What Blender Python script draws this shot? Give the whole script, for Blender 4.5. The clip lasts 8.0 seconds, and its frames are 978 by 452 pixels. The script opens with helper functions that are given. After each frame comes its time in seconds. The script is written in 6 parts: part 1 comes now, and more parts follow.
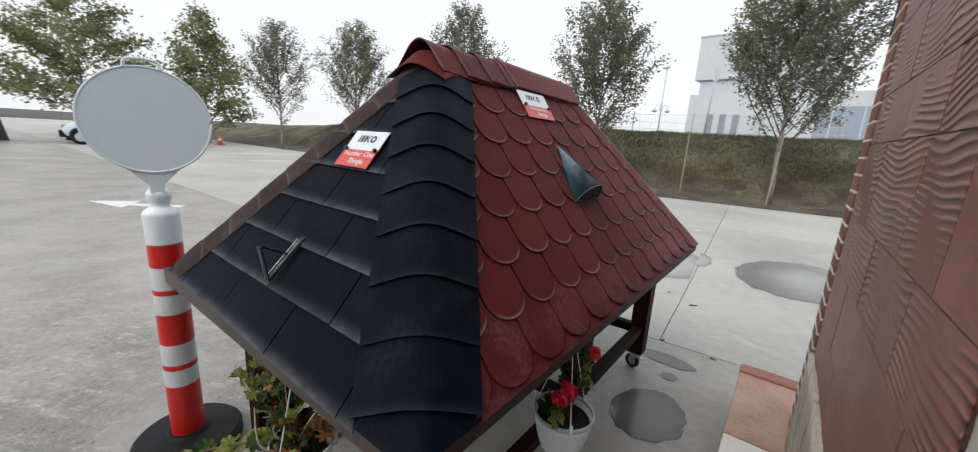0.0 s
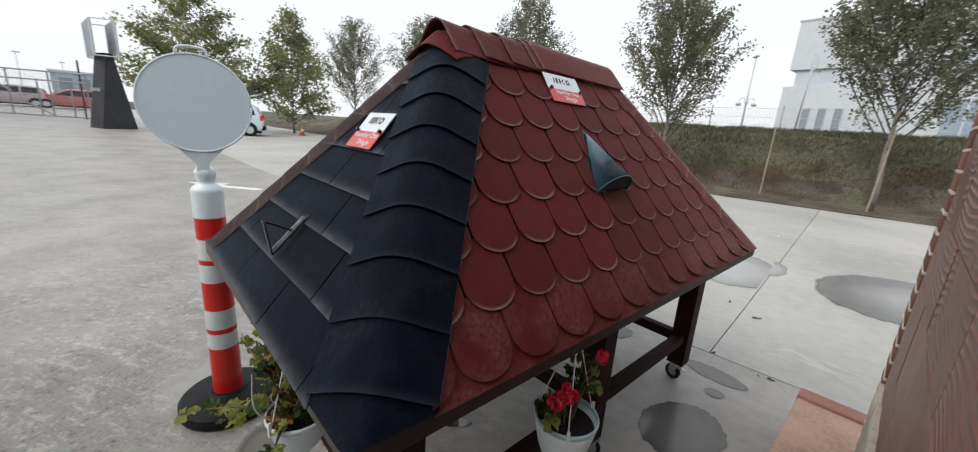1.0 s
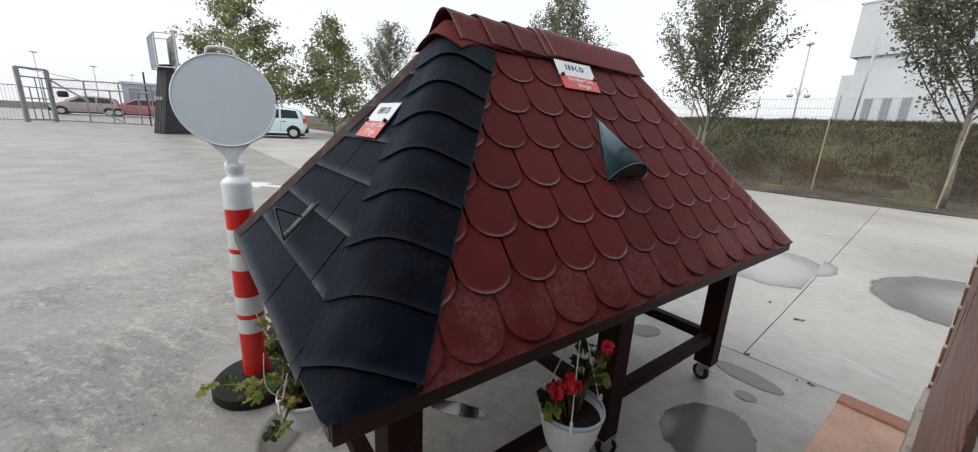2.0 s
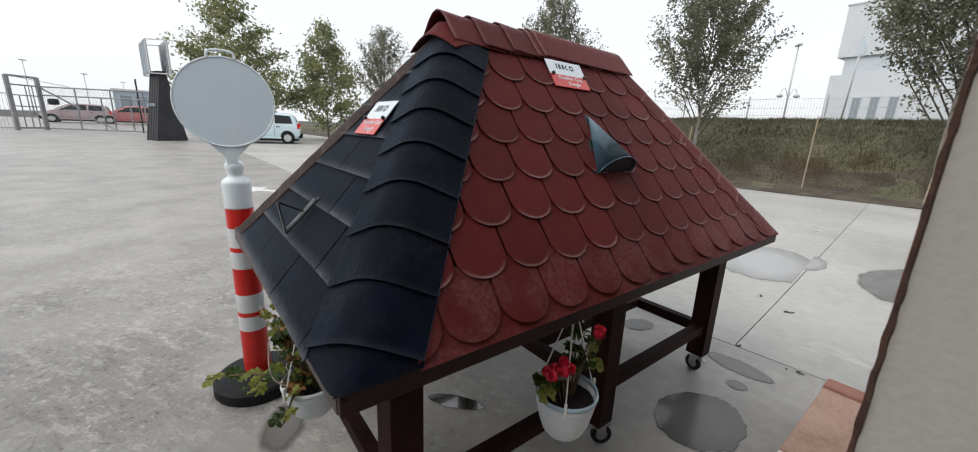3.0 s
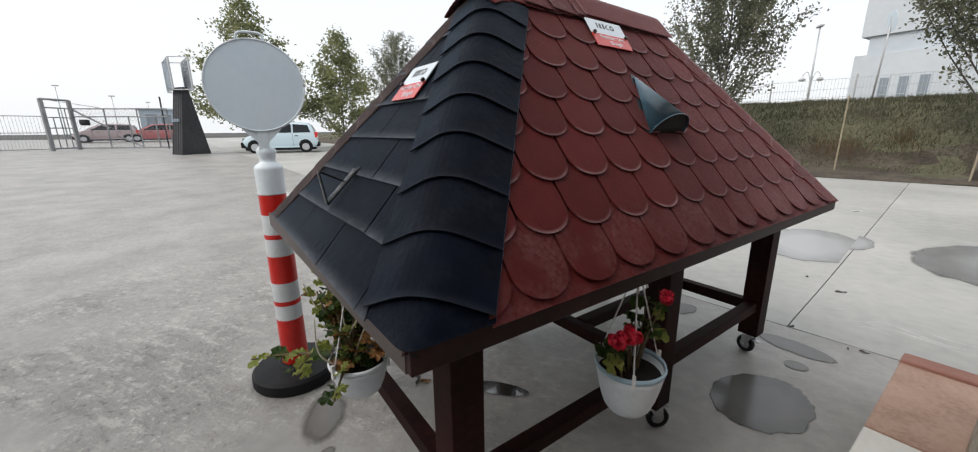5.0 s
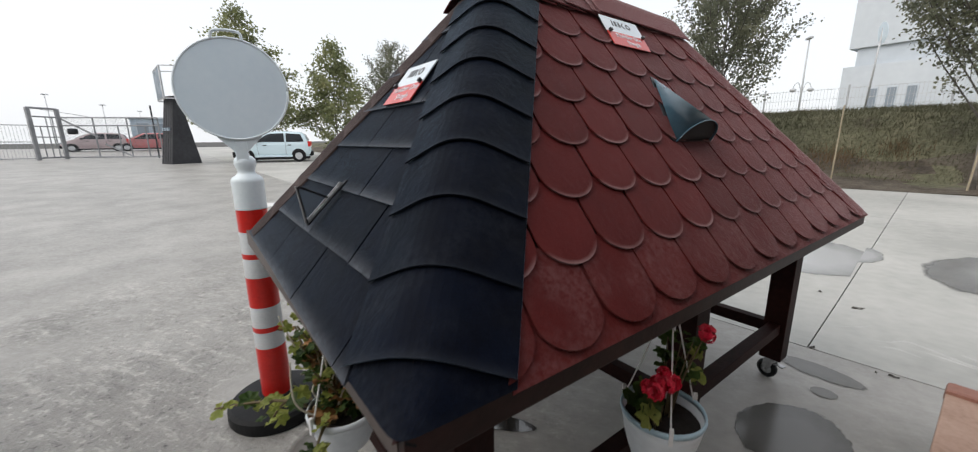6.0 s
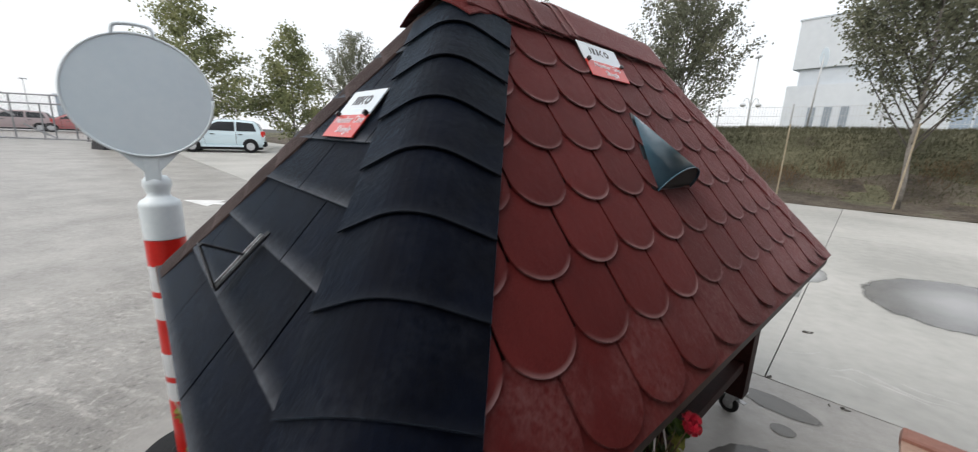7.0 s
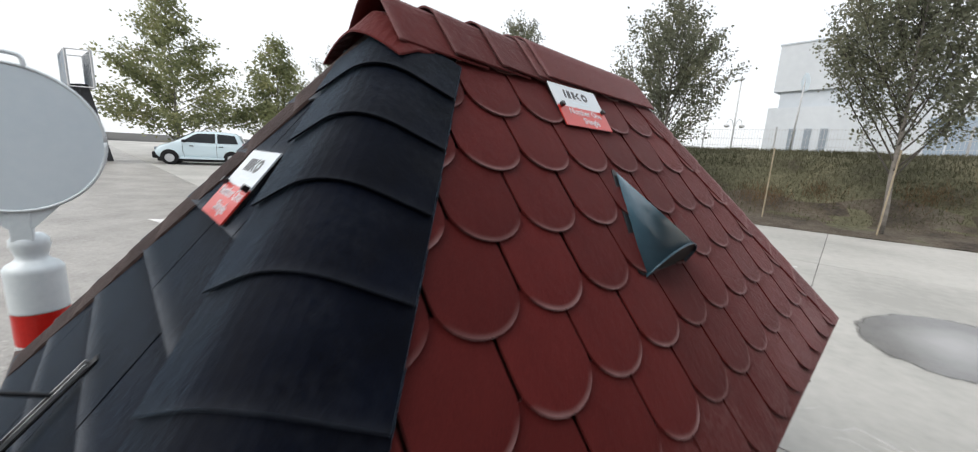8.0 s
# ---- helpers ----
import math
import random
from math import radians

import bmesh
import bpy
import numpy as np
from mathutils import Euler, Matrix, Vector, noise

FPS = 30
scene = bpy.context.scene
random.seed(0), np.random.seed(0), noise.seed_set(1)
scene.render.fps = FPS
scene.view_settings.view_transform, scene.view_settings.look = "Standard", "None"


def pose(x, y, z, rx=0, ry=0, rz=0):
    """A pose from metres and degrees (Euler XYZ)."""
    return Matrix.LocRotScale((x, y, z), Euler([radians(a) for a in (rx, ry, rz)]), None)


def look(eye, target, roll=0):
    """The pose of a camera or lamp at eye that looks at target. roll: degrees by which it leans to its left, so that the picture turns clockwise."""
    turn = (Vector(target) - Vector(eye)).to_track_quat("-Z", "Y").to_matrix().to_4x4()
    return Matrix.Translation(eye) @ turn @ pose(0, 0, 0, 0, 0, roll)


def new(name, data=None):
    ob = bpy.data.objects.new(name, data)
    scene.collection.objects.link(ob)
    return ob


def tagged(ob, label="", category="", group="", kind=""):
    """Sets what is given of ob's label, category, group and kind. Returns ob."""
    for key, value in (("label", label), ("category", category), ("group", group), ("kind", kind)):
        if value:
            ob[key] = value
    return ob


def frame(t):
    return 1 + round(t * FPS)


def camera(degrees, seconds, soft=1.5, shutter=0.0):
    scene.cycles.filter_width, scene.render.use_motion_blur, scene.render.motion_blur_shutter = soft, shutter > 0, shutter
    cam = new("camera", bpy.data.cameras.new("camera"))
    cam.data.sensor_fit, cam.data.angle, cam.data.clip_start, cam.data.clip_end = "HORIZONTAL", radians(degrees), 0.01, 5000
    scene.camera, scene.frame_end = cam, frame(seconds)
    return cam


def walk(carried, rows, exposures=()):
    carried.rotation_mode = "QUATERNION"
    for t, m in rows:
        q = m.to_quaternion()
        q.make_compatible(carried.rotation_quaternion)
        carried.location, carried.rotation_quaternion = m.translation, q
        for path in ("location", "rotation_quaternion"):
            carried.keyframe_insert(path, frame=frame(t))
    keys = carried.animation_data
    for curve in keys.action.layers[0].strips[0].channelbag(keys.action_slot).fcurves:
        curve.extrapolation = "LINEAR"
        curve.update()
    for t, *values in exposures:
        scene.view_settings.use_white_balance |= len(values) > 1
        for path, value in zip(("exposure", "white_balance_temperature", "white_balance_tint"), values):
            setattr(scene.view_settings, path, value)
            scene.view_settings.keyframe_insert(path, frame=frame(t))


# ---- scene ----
cam = camera(103.0, 8.0, soft=1.1, shutter=0.45)
EXPO, KELVIN = 0.12, 6400
PATH = [
    (0, (0.108, 0.304, 1.564), (0.021, 2.252, 1.121), 3.5),
    (0.5, (0.187, 0.34, 1.55), (-0.062, 2.272, 1.096), 4.1),
    (1, (0.298, 0.386, 1.538), (-0.1, 2.284, 1.047), 4.1),
    (1.5, (0.369, 0.403, 1.517), (-0.167, 2.266, 1.025), 3.4),
    (2, (0.403, 0.409, 1.503), (-0.168, 2.259, 0.999), 2.9),
    (2.2, (0.406, 0.411, 1.497), (-0.151, 2.263, 0.988), 2.8),
    (3.3, (0.427, 0.325, 1.457), (-0.133, 2.184, 0.976), 2.0),
    (3.5, (0.427, 0.318, 1.435), (-0.153, 2.161, 0.92), 2.0),
    (4, (0.392, 0.335, 1.374), (-0.195, 2.181, 0.873), 0.6),
    (4.5, (0.352, 0.351, 1.346), (-0.258, 2.191, 0.849), 0.2),
    (4.7, (0.337, 0.351, 1.343), (-0.286, 2.187, 0.852), -0.0),
    (5.8, (0.213, 0.491, 1.317), (-0.405, 2.343, 0.883), -1.7),
    (6, (0.209, 0.527, 1.332), (-0.398, 2.383, 0.899), -0.5),
    (6.5, (0.196, 0.621, 1.385), (-0.345, 2.49, 0.925), 0.1),
    (7, (0.157, 0.725, 1.453), (-0.267, 2.629, 1.011), 2.2),
    (7.5, (0.169, 0.842, 1.515), (-0.17, 2.765, 1.084), 2.3),
    (8, (0.19, 1.02, 1.581), (-0.184, 2.949, 1.21), 3.1),
]
walk(cam, [(t, look(eye, target, roll)) for t, eye, target, roll in PATH], [(0.0, EXPO, KELVIN, 10), (6.5, EXPO, KELVIN, 10), (7.4, EXPO + 0.1, KELVIN, 10), (8.0, EXPO + 0.1, KELVIN, 10)])

# ---- world and light: bright overcast, thin mist ----
world = bpy.data.worlds.new("overcast_sky")
scene.world = world
world.use_nodes = True
wn, wl = world.node_tree.nodes, world.node_tree.links
wn.clear()
sky = wn.new("ShaderNodeTexSky")
sky.sky_type, sky.sun_disc = "NISHITA", False
sky.sun_elevation, sky.sun_rotation = radians(44), radians(222)
sky.dust_density, sky.air_density = 6.0, 1.0
bg_sky, bg_cloud = wn.new("ShaderNodeBackground"), wn.new("ShaderNodeBackground")
bg_sky.inputs[1].default_value = 0.035
bg_cloud.inputs[0].default_value = (0.97, 0.985, 1.0, 1)
bg_cloud.inputs[1].default_value = 0.88
wsum, wout = wn.new("ShaderNodeAddShader"), wn.new("ShaderNodeOutputWorld")
wl.new(sky.outputs[0], bg_sky.inputs[0])
wl.new(bg_sky.outputs[0], wsum.inputs[0])
wl.new(bg_cloud.outputs[0], wsum.inputs[1])
wl.new(wsum.outputs[0], wout.inputs[0])

sun = new("sun", bpy.data.lights.new("sun", "SUN"))
sun.data.energy, sun.data.angle, sun.data.color = 1.1, radians(35), (1.0, 0.965, 0.92)
sun.matrix_world = look((0, 0, 0), (0.55, 0.6, -0.8))


# ---- materials ----
def material(name, colours, rough=0.8, metal=0.0, scale=4.0, fine=60.0, bump=0.2, bump_scale=None, depth=0.004, random_amount=0.0, spec=0.4, coat=0.0, mix_fine=0.35):
    """A noise of two sizes between two or three colours, with fine relief."""
    m = bpy.data.materials.new(name)
    m.use_nodes = True
    n, l = m.node_tree.nodes, m.node_tree.links
    p = n["Principled BSDF"]
    co = n.new("ShaderNodeTexCoord")
    a, b = n.new("ShaderNodeTexNoise"), n.new("ShaderNodeTexNoise")
    a.inputs["Scale"].default_value, a.inputs["Detail"].default_value = scale, 5
    b.inputs["Scale"].default_value, b.inputs["Detail"].default_value = fine, 3
    l.new(co.outputs["Object"], a.inputs["Vector"])
    l.new(co.outputs["Object"], b.inputs["Vector"])
    mix = n.new("ShaderNodeMix")
    mix.inputs[0].default_value = mix_fine
    l.new(a.outputs[0], mix.inputs[2])
    l.new(b.outputs[0], mix.inputs[3])
    ramp = n.new("ShaderNodeValToRGB")
    ramp.color_ramp.elements[0].position, ramp.color_ramp.elements[1].position = 0.36, 0.64
    ramp.color_ramp.elements[0].color, ramp.color_ramp.elements[1].color = (*colours[0], 1), (*colours[-1], 1)
    if len(colours) > 2:
        ramp.color_ramp.elements.new(0.5).color = (*colours[1], 1)
    l.new(mix.outputs[0], ramp.inputs[0])
    colour = ramp.outputs[0]
    if random_amount:
        info, hsv, mr = n.new("ShaderNodeObjectInfo"), n.new("ShaderNodeHueSaturation"), n.new("ShaderNodeMapRange")
        mr.inputs[3].default_value, mr.inputs[4].default_value = 1 - random_amount, 1 + random_amount
        l.new(info.outputs["Random"], mr.inputs[0])
        l.new(mr.outputs[0], hsv.inputs["Value"])
        l.new(colour, hsv.inputs["Color"])
        colour = hsv.outputs[0]
    l.new(colour, p.inputs["Base Color"])
    p.inputs["Roughness"].default_value, p.inputs["Metallic"].default_value = rough, metal
    p.inputs["Specular IOR Level"].default_value = spec
    p.inputs["Coat Weight"].default_value = coat
    if bump:
        bp, c = n.new("ShaderNodeBump"), n.new("ShaderNodeTexNoise")
        c.inputs["Scale"].default_value, c.inputs["Detail"].default_value = bump_scale or fine, 4
        l.new(co.outputs["Object"], c.inputs["Vector"])
        bp.inputs["Strength"].default_value, bp.inputs["Distance"].default_value = bump, depth
        l.new(c.outputs[0], bp.inputs["Height"])
        l.new(bp.outputs[0], p.inputs["Normal"])
    return m


def math_node(n, l, op, a, b=None, clamp=False):
    k = n.new("ShaderNodeMath")
    k.operation, k.use_clamp = op, clamp
    for i, v in enumerate((a, b)):
        if v is None:
            continue
        if isinstance(v, (int, float)):
            k.inputs[i].default_value = v
        else:
            l.new(v, k.inputs[i])
    return k.outputs[0]


def shingle_material(name, dark, light, dust_sheen, shape, amount, rough=0.8, sheen=0.05, tint=(1.0, 1.0, 1.0), mottling=0.5, gloss=0.08):
    """Mineral granules; the lower rim of each piece is paler: dust and wear, on red tabs a grazing highlight painted
    into the colour. shape: 'round', 'straight' or 'cap'.
    """
    m = material(name, (dark, light), rough=rough, scale=9.0, fine=330.0, bump=0.45, bump_scale=420.0, depth=0.002, random_amount=0.16, spec=gloss, mix_fine=0.5)
    n, l = m.node_tree.nodes, m.node_tree.links
    p = n["Principled BSDF"]
    p.inputs["Sheen Weight"].default_value, p.inputs["Sheen Roughness"].default_value = sheen, 0.25
    p.inputs["Sheen Tint"].default_value = (*tint, 1)
    co = n.new("ShaderNodeTexCoord")
    # gentle lumps under the granules
    fine_bump = p.inputs["Normal"].links[0].from_node
    lump, waves = n.new("ShaderNodeBump"), n.new("ShaderNodeTexNoise")
    waves.inputs["Scale"].default_value, waves.inputs["Detail"].default_value = 55.0, 3
    l.new(co.outputs["Object"], waves.inputs["Vector"])
    lump.inputs["Strength"].default_value, lump.inputs["Distance"].default_value = 0.3, 0.004
    l.new(waves.outputs[0], lump.inputs["Height"])
    l.new(lump.outputs[0], fine_bump.inputs["Normal"])
    xyz = n.new("ShaderNodeSeparateXYZ")
    l.new(co.outputs["Object"], xyz.inputs[0])
    if shape == "round":
        dy = math_node(n, l, "MINIMUM", math_node(n, l, "SUBTRACT", xyz.outputs[1], 0.07), 0.0)
        r = math_node(n, l, "SQRT", math_node(n, l, "ADD", math_node(n, l, "MULTIPLY", math_node(n, l, "MULTIPLY", xyz.outputs[0], xyz.outputs[0]), 0.697), math_node(n, l, "MULTIPLY", dy, dy)))
        rim = math_node(n, l, "MULTIPLY", math_node(n, l, "SUBTRACT", r, 0.0605), 1 / 0.009, True)
        low = math_node(n, l, "MULTIPLY", math_node(n, l, "SUBTRACT", math_node(n, l, "MULTIPLY", dy, -1.0), 0.028), 32.0, True)
        rim = math_node(n, l, "MULTIPLY", rim, low)
    else:
        reach = 0.046 if shape == "straight" else 0.028
        rim = math_node(n, l, "MULTIPLY", math_node(n, l, "SUBTRACT", reach, xyz.outputs[1]), 1 / reach, True)
        rim = math_node(n, l, "POWER", rim, 2.4)
    blot = n.new("ShaderNodeTexNoise")
    blot.inputs["Scale"].default_value, blot.inputs["Detail"].default_value = 22.0, 6
    geo = n.new("ShaderNodeNewGeometry")
    l.new(geo.outputs["Position"], blot.inputs["Vector"])
    rim_vary = math_node(n, l, "ADD", 0.55, math_node(n, l, "MULTIPLY", math_node(n, l, "SUBTRACT", blot.outputs[0], 0.3), 1.1, True))
    info = n.new("ShaderNodeObjectInfo")
    own = math_node(n, l, "ADD", math_node(n, l, "MULTIPLY", info.outputs["Random"], 0.7), 0.55)
    fac = math_node(n, l, "MULTIPLY", math_node(n, l, "MULTIPLY", math_node(n, l, "MULTIPLY", rim, rim_vary), own), amount, True)
    # faint pale mottling over the whole piece
    spots = n.new("ShaderNodeTexNoise")
    spots.inputs["Scale"].default_value, spots.inputs["Detail"].default_value, spots.inputs["Roughness"].default_value = 70.0, 5, 0.6
    l.new(geo.outputs["Position"], spots.inputs["Vector"])
    patch = n.new("ShaderNodeTexNoise")
    patch.inputs["Scale"].default_value, patch.inputs["Detail"].default_value = 8.0, 5
    l.new(geo.outputs["Position"], patch.inputs["Vector"])
    dusty = math_node(n, l, "MULTIPLY", math_node(n, l, "SUBTRACT", patch.outputs[0], 0.42), 5.0, True)
    mottle = math_node(n, l, "MULTIPLY", math_node(n, l, "MULTIPLY", math_node(n, l, "SUBTRACT", spots.outputs[0], 0.34), 1.1, True), dusty)
    fac = math_node(n, l, "ADD", fac, math_node(n, l, "MULTIPLY", mottle, mottling), True)
    old = p.inputs["Base Color"].links[0].from_socket
    mix = n.new("ShaderNodeMix")
    mix.data_type = "RGBA"
    l.new(fac, mix.inputs[0])
    l.new(old, mix.inputs[6])
    mix.inputs[7].default_value = (*dust_sheen, 1)
    l.new(mix.outputs[2], p.inputs["Base Color"])
    return m


def plain(name, colour, rough=0.5, metal=0.0, coat=0.0, spec=0.5):
    m = bpy.data.materials.new(name)
    m.use_nodes = True
    p = m.node_tree.nodes["Principled BSDF"]
    p.inputs["Base Color"].default_value = (*colour, 1)
    p.inputs["Roughness"].default_value, p.inputs["Metallic"].default_value = rough, metal
    p.inputs["Coat Weight"].default_value, p.inputs["Specular IOR Level"].default_value = coat, spec
    return m


# the pale rim colour of the red tabs is a painted grazing highlight
RED_TAB = shingle_material("red_shingle", (0.071, 0.0105, 0.0098), (0.1, 0.0148, 0.0139), (0.42, 0.3, 0.3), "round", 0.56, mottling=0.0, rough=0.66, sheen=0.41, tint=(1.0, 0.84, 0.88), gloss=0.1)
RED_CAP = shingle_material("red_cap_shingle", (0.071, 0.0105, 0.0098), (0.1, 0.0148, 0.0139), (0.36, 0.22, 0.22), "cap", 0.5, mottling=0.06, rough=0.66, sheen=0.41, tint=(1.0, 0.84, 0.88), gloss=0.1)
BLACK_TAB = shingle_material("black_shingle", (0.0004, 0.001, 0.0036), (0.0016, 0.0041, 0.0122), (0.24, 0.255, 0.28), "straight", 0.4, mottling=0.05, rough=0.62, sheen=0.25, tint=(0.5, 0.76, 1.0), gloss=0.07)
BLACK_CAP = shingle_material("black_cap_shingle", (0.0004, 0.001, 0.0036), (0.0016, 0.0041, 0.0122), (0.13, 0.145, 0.17), "cap", 0.12, mottling=0.18, rough=0.62, sheen=0.44, tint=(0.5, 0.76, 1.0), gloss=0.07)
BROWN_CAP = shingle_material("brown_cap_shingle", (0.03, 0.02, 0.019), (0.05, 0.035, 0.033), (0.2, 0.16, 0.15), "cap", 0.4, sheen=0.12)
RED_STRIP = shingle_material("red_starter_strip", (0.071, 0.0105, 0.0098), (0.1, 0.0148, 0.0139), (0.3, 0.2, 0.2), "straight", 0.0, rough=0.66, sheen=0.41, tint=(1.0, 0.84, 0.88), gloss=0.1)
BLACK_STRIP = shingle_material("black_starter_strip", (0.0004, 0.001, 0.0036), (0.0016, 0.0041, 0.0122), (0.1, 0.11, 0.13), "straight", 0.0, sheen=0.22, tint=(0.54, 0.76, 1.0), gloss=0.05)
RED_FELT = material("red_felt", ((0.022, 0.006, 0.005), (0.04, 0.009, 0.008)), rough=0.95, fine=300, bump=0.4)
BLACK_FELT = material("black_felt", ((0.004, 0.005, 0.006), (0.01, 0.011, 0.013)), rough=0.95, fine=300, bump=0.4)
STAINED = material("stained_wood", ((0.008, 0.0024, 0.002), (0.017, 0.0044, 0.0036), (0.028, 0.0075, 0.0058)), rough=0.62, spec=0.12, scale=3.0, fine=38.0, bump=0.25, bump_scale=70.0, random_amount=0.12)
VARNISHED = material("varnished_eave_board", ((0.01, 0.0036, 0.003), (0.02, 0.0064, 0.0054), (0.032, 0.0105, 0.0088)), rough=0.5, spec=0.2, scale=3.0, fine=38.0, bump=0.15, bump_scale=70.0)
FASCIA = material("painted_fascia", ((0.05, 0.036, 0.032), (0.08, 0.06, 0.054)), rough=0.45, scale=3.0, fine=40.0, bump=0.2)
CONCRETE = material("concrete", ((0.335, 0.331, 0.309), (0.405, 0.4, 0.373), (0.465, 0.456, 0.427)), rough=0.65, scale=0.55, fine=9.0, bump=0.25, bump_scale=35.0, random_amount=0.05, mix_fine=0.3)
CONCRETE_OLD = material("worn_concrete", ((0.252, 0.243, 0.226), (0.31, 0.299, 0.279), (0.366, 0.353, 0.33)), rough=0.6, scale=1.6, fine=11.0, bump=0, random_amount=0.03, mix_fine=0.3)


def weather(m):
    """Scaled and damp patches: rough relief in places, smoother and shinier between."""
    n, l = m.node_tree.nodes, m.node_tree.links
    p = n["Principled BSDF"]
    co, patch, pits, lumps = n.new("ShaderNodeTexCoord"), n.new("ShaderNodeTexNoise"), n.new("ShaderNodeTexNoise"), n.new("ShaderNodeTexVoronoi")
    for node, scale, detail in ((patch, 1.1, 6), (pits, 38.0, 5)):
        node.inputs["Scale"].default_value, node.inputs["Detail"].default_value = scale, detail
        l.new(co.outputs["Object"], node.inputs["Vector"])
    lumps.inputs["Scale"].default_value = 17.0
    l.new(co.outputs["Object"], lumps.inputs["Vector"])
    # the scaled area lies round the old joint beside the post
    off = n.new("ShaderNodeVectorMath")
    off.operation = "DISTANCE"
    off.inputs[1].default_value = (-2.1, 1.5, 0.0)
    l.new(co.outputs["Object"], off.inputs[0])
    near = math_node(n, l, "SUBTRACT", 2.3, math_node(n, l, "MULTIPLY", off.outputs["Value"], 0.85), True)
    where = math_node(n, l, "MULTIPLY", math_node(n, l, "MULTIPLY", math_node(n, l, "SUBTRACT", patch.outputs[0], 0.38), 6.0, True), math_node(n, l, "ADD", math_node(n, l, "MULTIPLY", near, 0.9), 0.1))
    chips = n.new("ShaderNodeTexNoise")
    chips.inputs["Scale"].default_value, chips.inputs["Detail"].default_value, chips.inputs["Roughness"].default_value = 10.0, 10, 0.75
    streak = n.new("ShaderNodeMapping")
    streak.inputs["Rotation"].default_value, streak.inputs["Scale"].default_value = (0, 0, radians(28)), (0.42, 1.25, 1.0)
    l.new(co.outputs["Object"], streak.inputs[0])
    l.new(streak.outputs[0], chips.inputs["Vector"])
    # shade in pits and highlights on flakes are painted into the colour
    dark = math_node(n, l, "MULTIPLY", math_node(n, l, "SUBTRACT", 0.45, chips.outputs[0]), 22.0, True)
    pale = math_node(n, l, "MULTIPLY", math_node(n, l, "SUBTRACT", chips.outputs[0], 0.54), 22.0, True)
    flecks = n.new("ShaderNodeTexNoise")
    flecks.inputs["Scale"].default_value, flecks.inputs["Detail"].default_value, flecks.inputs["Roughness"].default_value = 24.0, 4, 0.6
    l.new(co.outputs["Object"], flecks.inputs["Vector"])
    dark_flecks = math_node(n, l, "MULTIPLY", math_node(n, l, "SUBTRACT", flecks.outputs[0], 0.6), 22.0, True)
    pale_flecks = math_node(n, l, "MULTIPLY", math_node(n, l, "SUBTRACT", 0.41, flecks.outputs[0]), 22.0, True)
    hsv, base = n.new("ShaderNodeHueSaturation"), p.inputs["Base Color"].links[0].from_socket
    change = math_node(n, l, "SUBTRACT", math_node(n, l, "ADD", math_node(n, l, "MULTIPLY", pale, 0.42), math_node(n, l, "MULTIPLY", pale_flecks, 0.5)), math_node(n, l, "ADD", math_node(n, l, "MULTIPLY", dark, 0.2), math_node(n, l, "MULTIPLY", dark_flecks, 0.42)))
    l.new(math_node(n, l, "ADD", 1.0, math_node(n, l, "MULTIPLY", where, change)), hsv.inputs["Value"])
    l.new(base, hsv.inputs["Color"])
    l.new(hsv.outputs[0], p.inputs["Base Color"])
    h = math_node(n, l, "ADD", math_node(n, l, "MULTIPLY", chips.outputs[0], 1.6), math_node(n, l, "ADD", math_node(n, l, "MULTIPLY", lumps.outputs[0], 0.3), pits.outputs[0]))
    bp = n.new("ShaderNodeBump")
    bp.inputs["Distance"].default_value = 0.016
    l.new(math_node(n, l, "ADD", math_node(n, l, "MULTIPLY", where, 0.95), 0.05), bp.inputs["Strength"])
    l.new(h, bp.inputs["Height"])
    l.new(bp.outputs[0], p.inputs["Normal"])
    l.new(math_node(n, l, "SUBTRACT", 0.62, math_node(n, l, "MULTIPLY", math_node(n, l, "SUBTRACT", pits.outputs[0], 0.3), 0.7, True)), p.inputs["Roughness"])


weather(CONCRETE_OLD)
JOINT = material("joint_filler", ((0.05, 0.05, 0.048), (0.09, 0.088, 0.08)), rough=0.9, fine=40)
SOIL = material("soil", ((0.045, 0.036, 0.027), (0.085, 0.068, 0.05), (0.12, 0.105, 0.078)), rough=0.95, scale=1.5, fine=12.0, bump=0.9, bump_scale=9.0, depth=0.05)
GRASS_BASE = material("grassy_bank", ((0.06, 0.05, 0.034), (0.1, 0.098, 0.056), (0.16, 0.145, 0.09)), rough=0.95, scale=0.8, fine=7.0, bump=0.9, bump_scale=14.0, depth=0.06)
BLADE = material("grass_blade", ((0.085, 0.088, 0.05), (0.16, 0.15, 0.098)), rough=0.8, scale=0.5, fine=4.0, bump=0)
DRY = material("dry_weed", ((0.14, 0.09, 0.05), (0.22, 0.15, 0.085)), rough=0.9, scale=0.7, fine=9.0, bump=0)
CHALK = material("chalky_slurry", ((0.42, 0.415, 0.395), (0.5, 0.495, 0.475)), rough=0.8, scale=9.0, fine=80.0, bump=0.1)
PAINT_WHITE = material("road_paint", ((0.55, 0.55, 0.54), (0.75, 0.75, 0.74)), rough=0.7, scale=3.0, fine=30.0, bump=0.1)
PLASTIC_WHITE = material("white_plastic", ((0.68, 0.76, 0.8), (0.78, 0.85, 0.88)), rough=0.35, scale=5.0, fine=60.0, bump=0.03, coat=0.1)
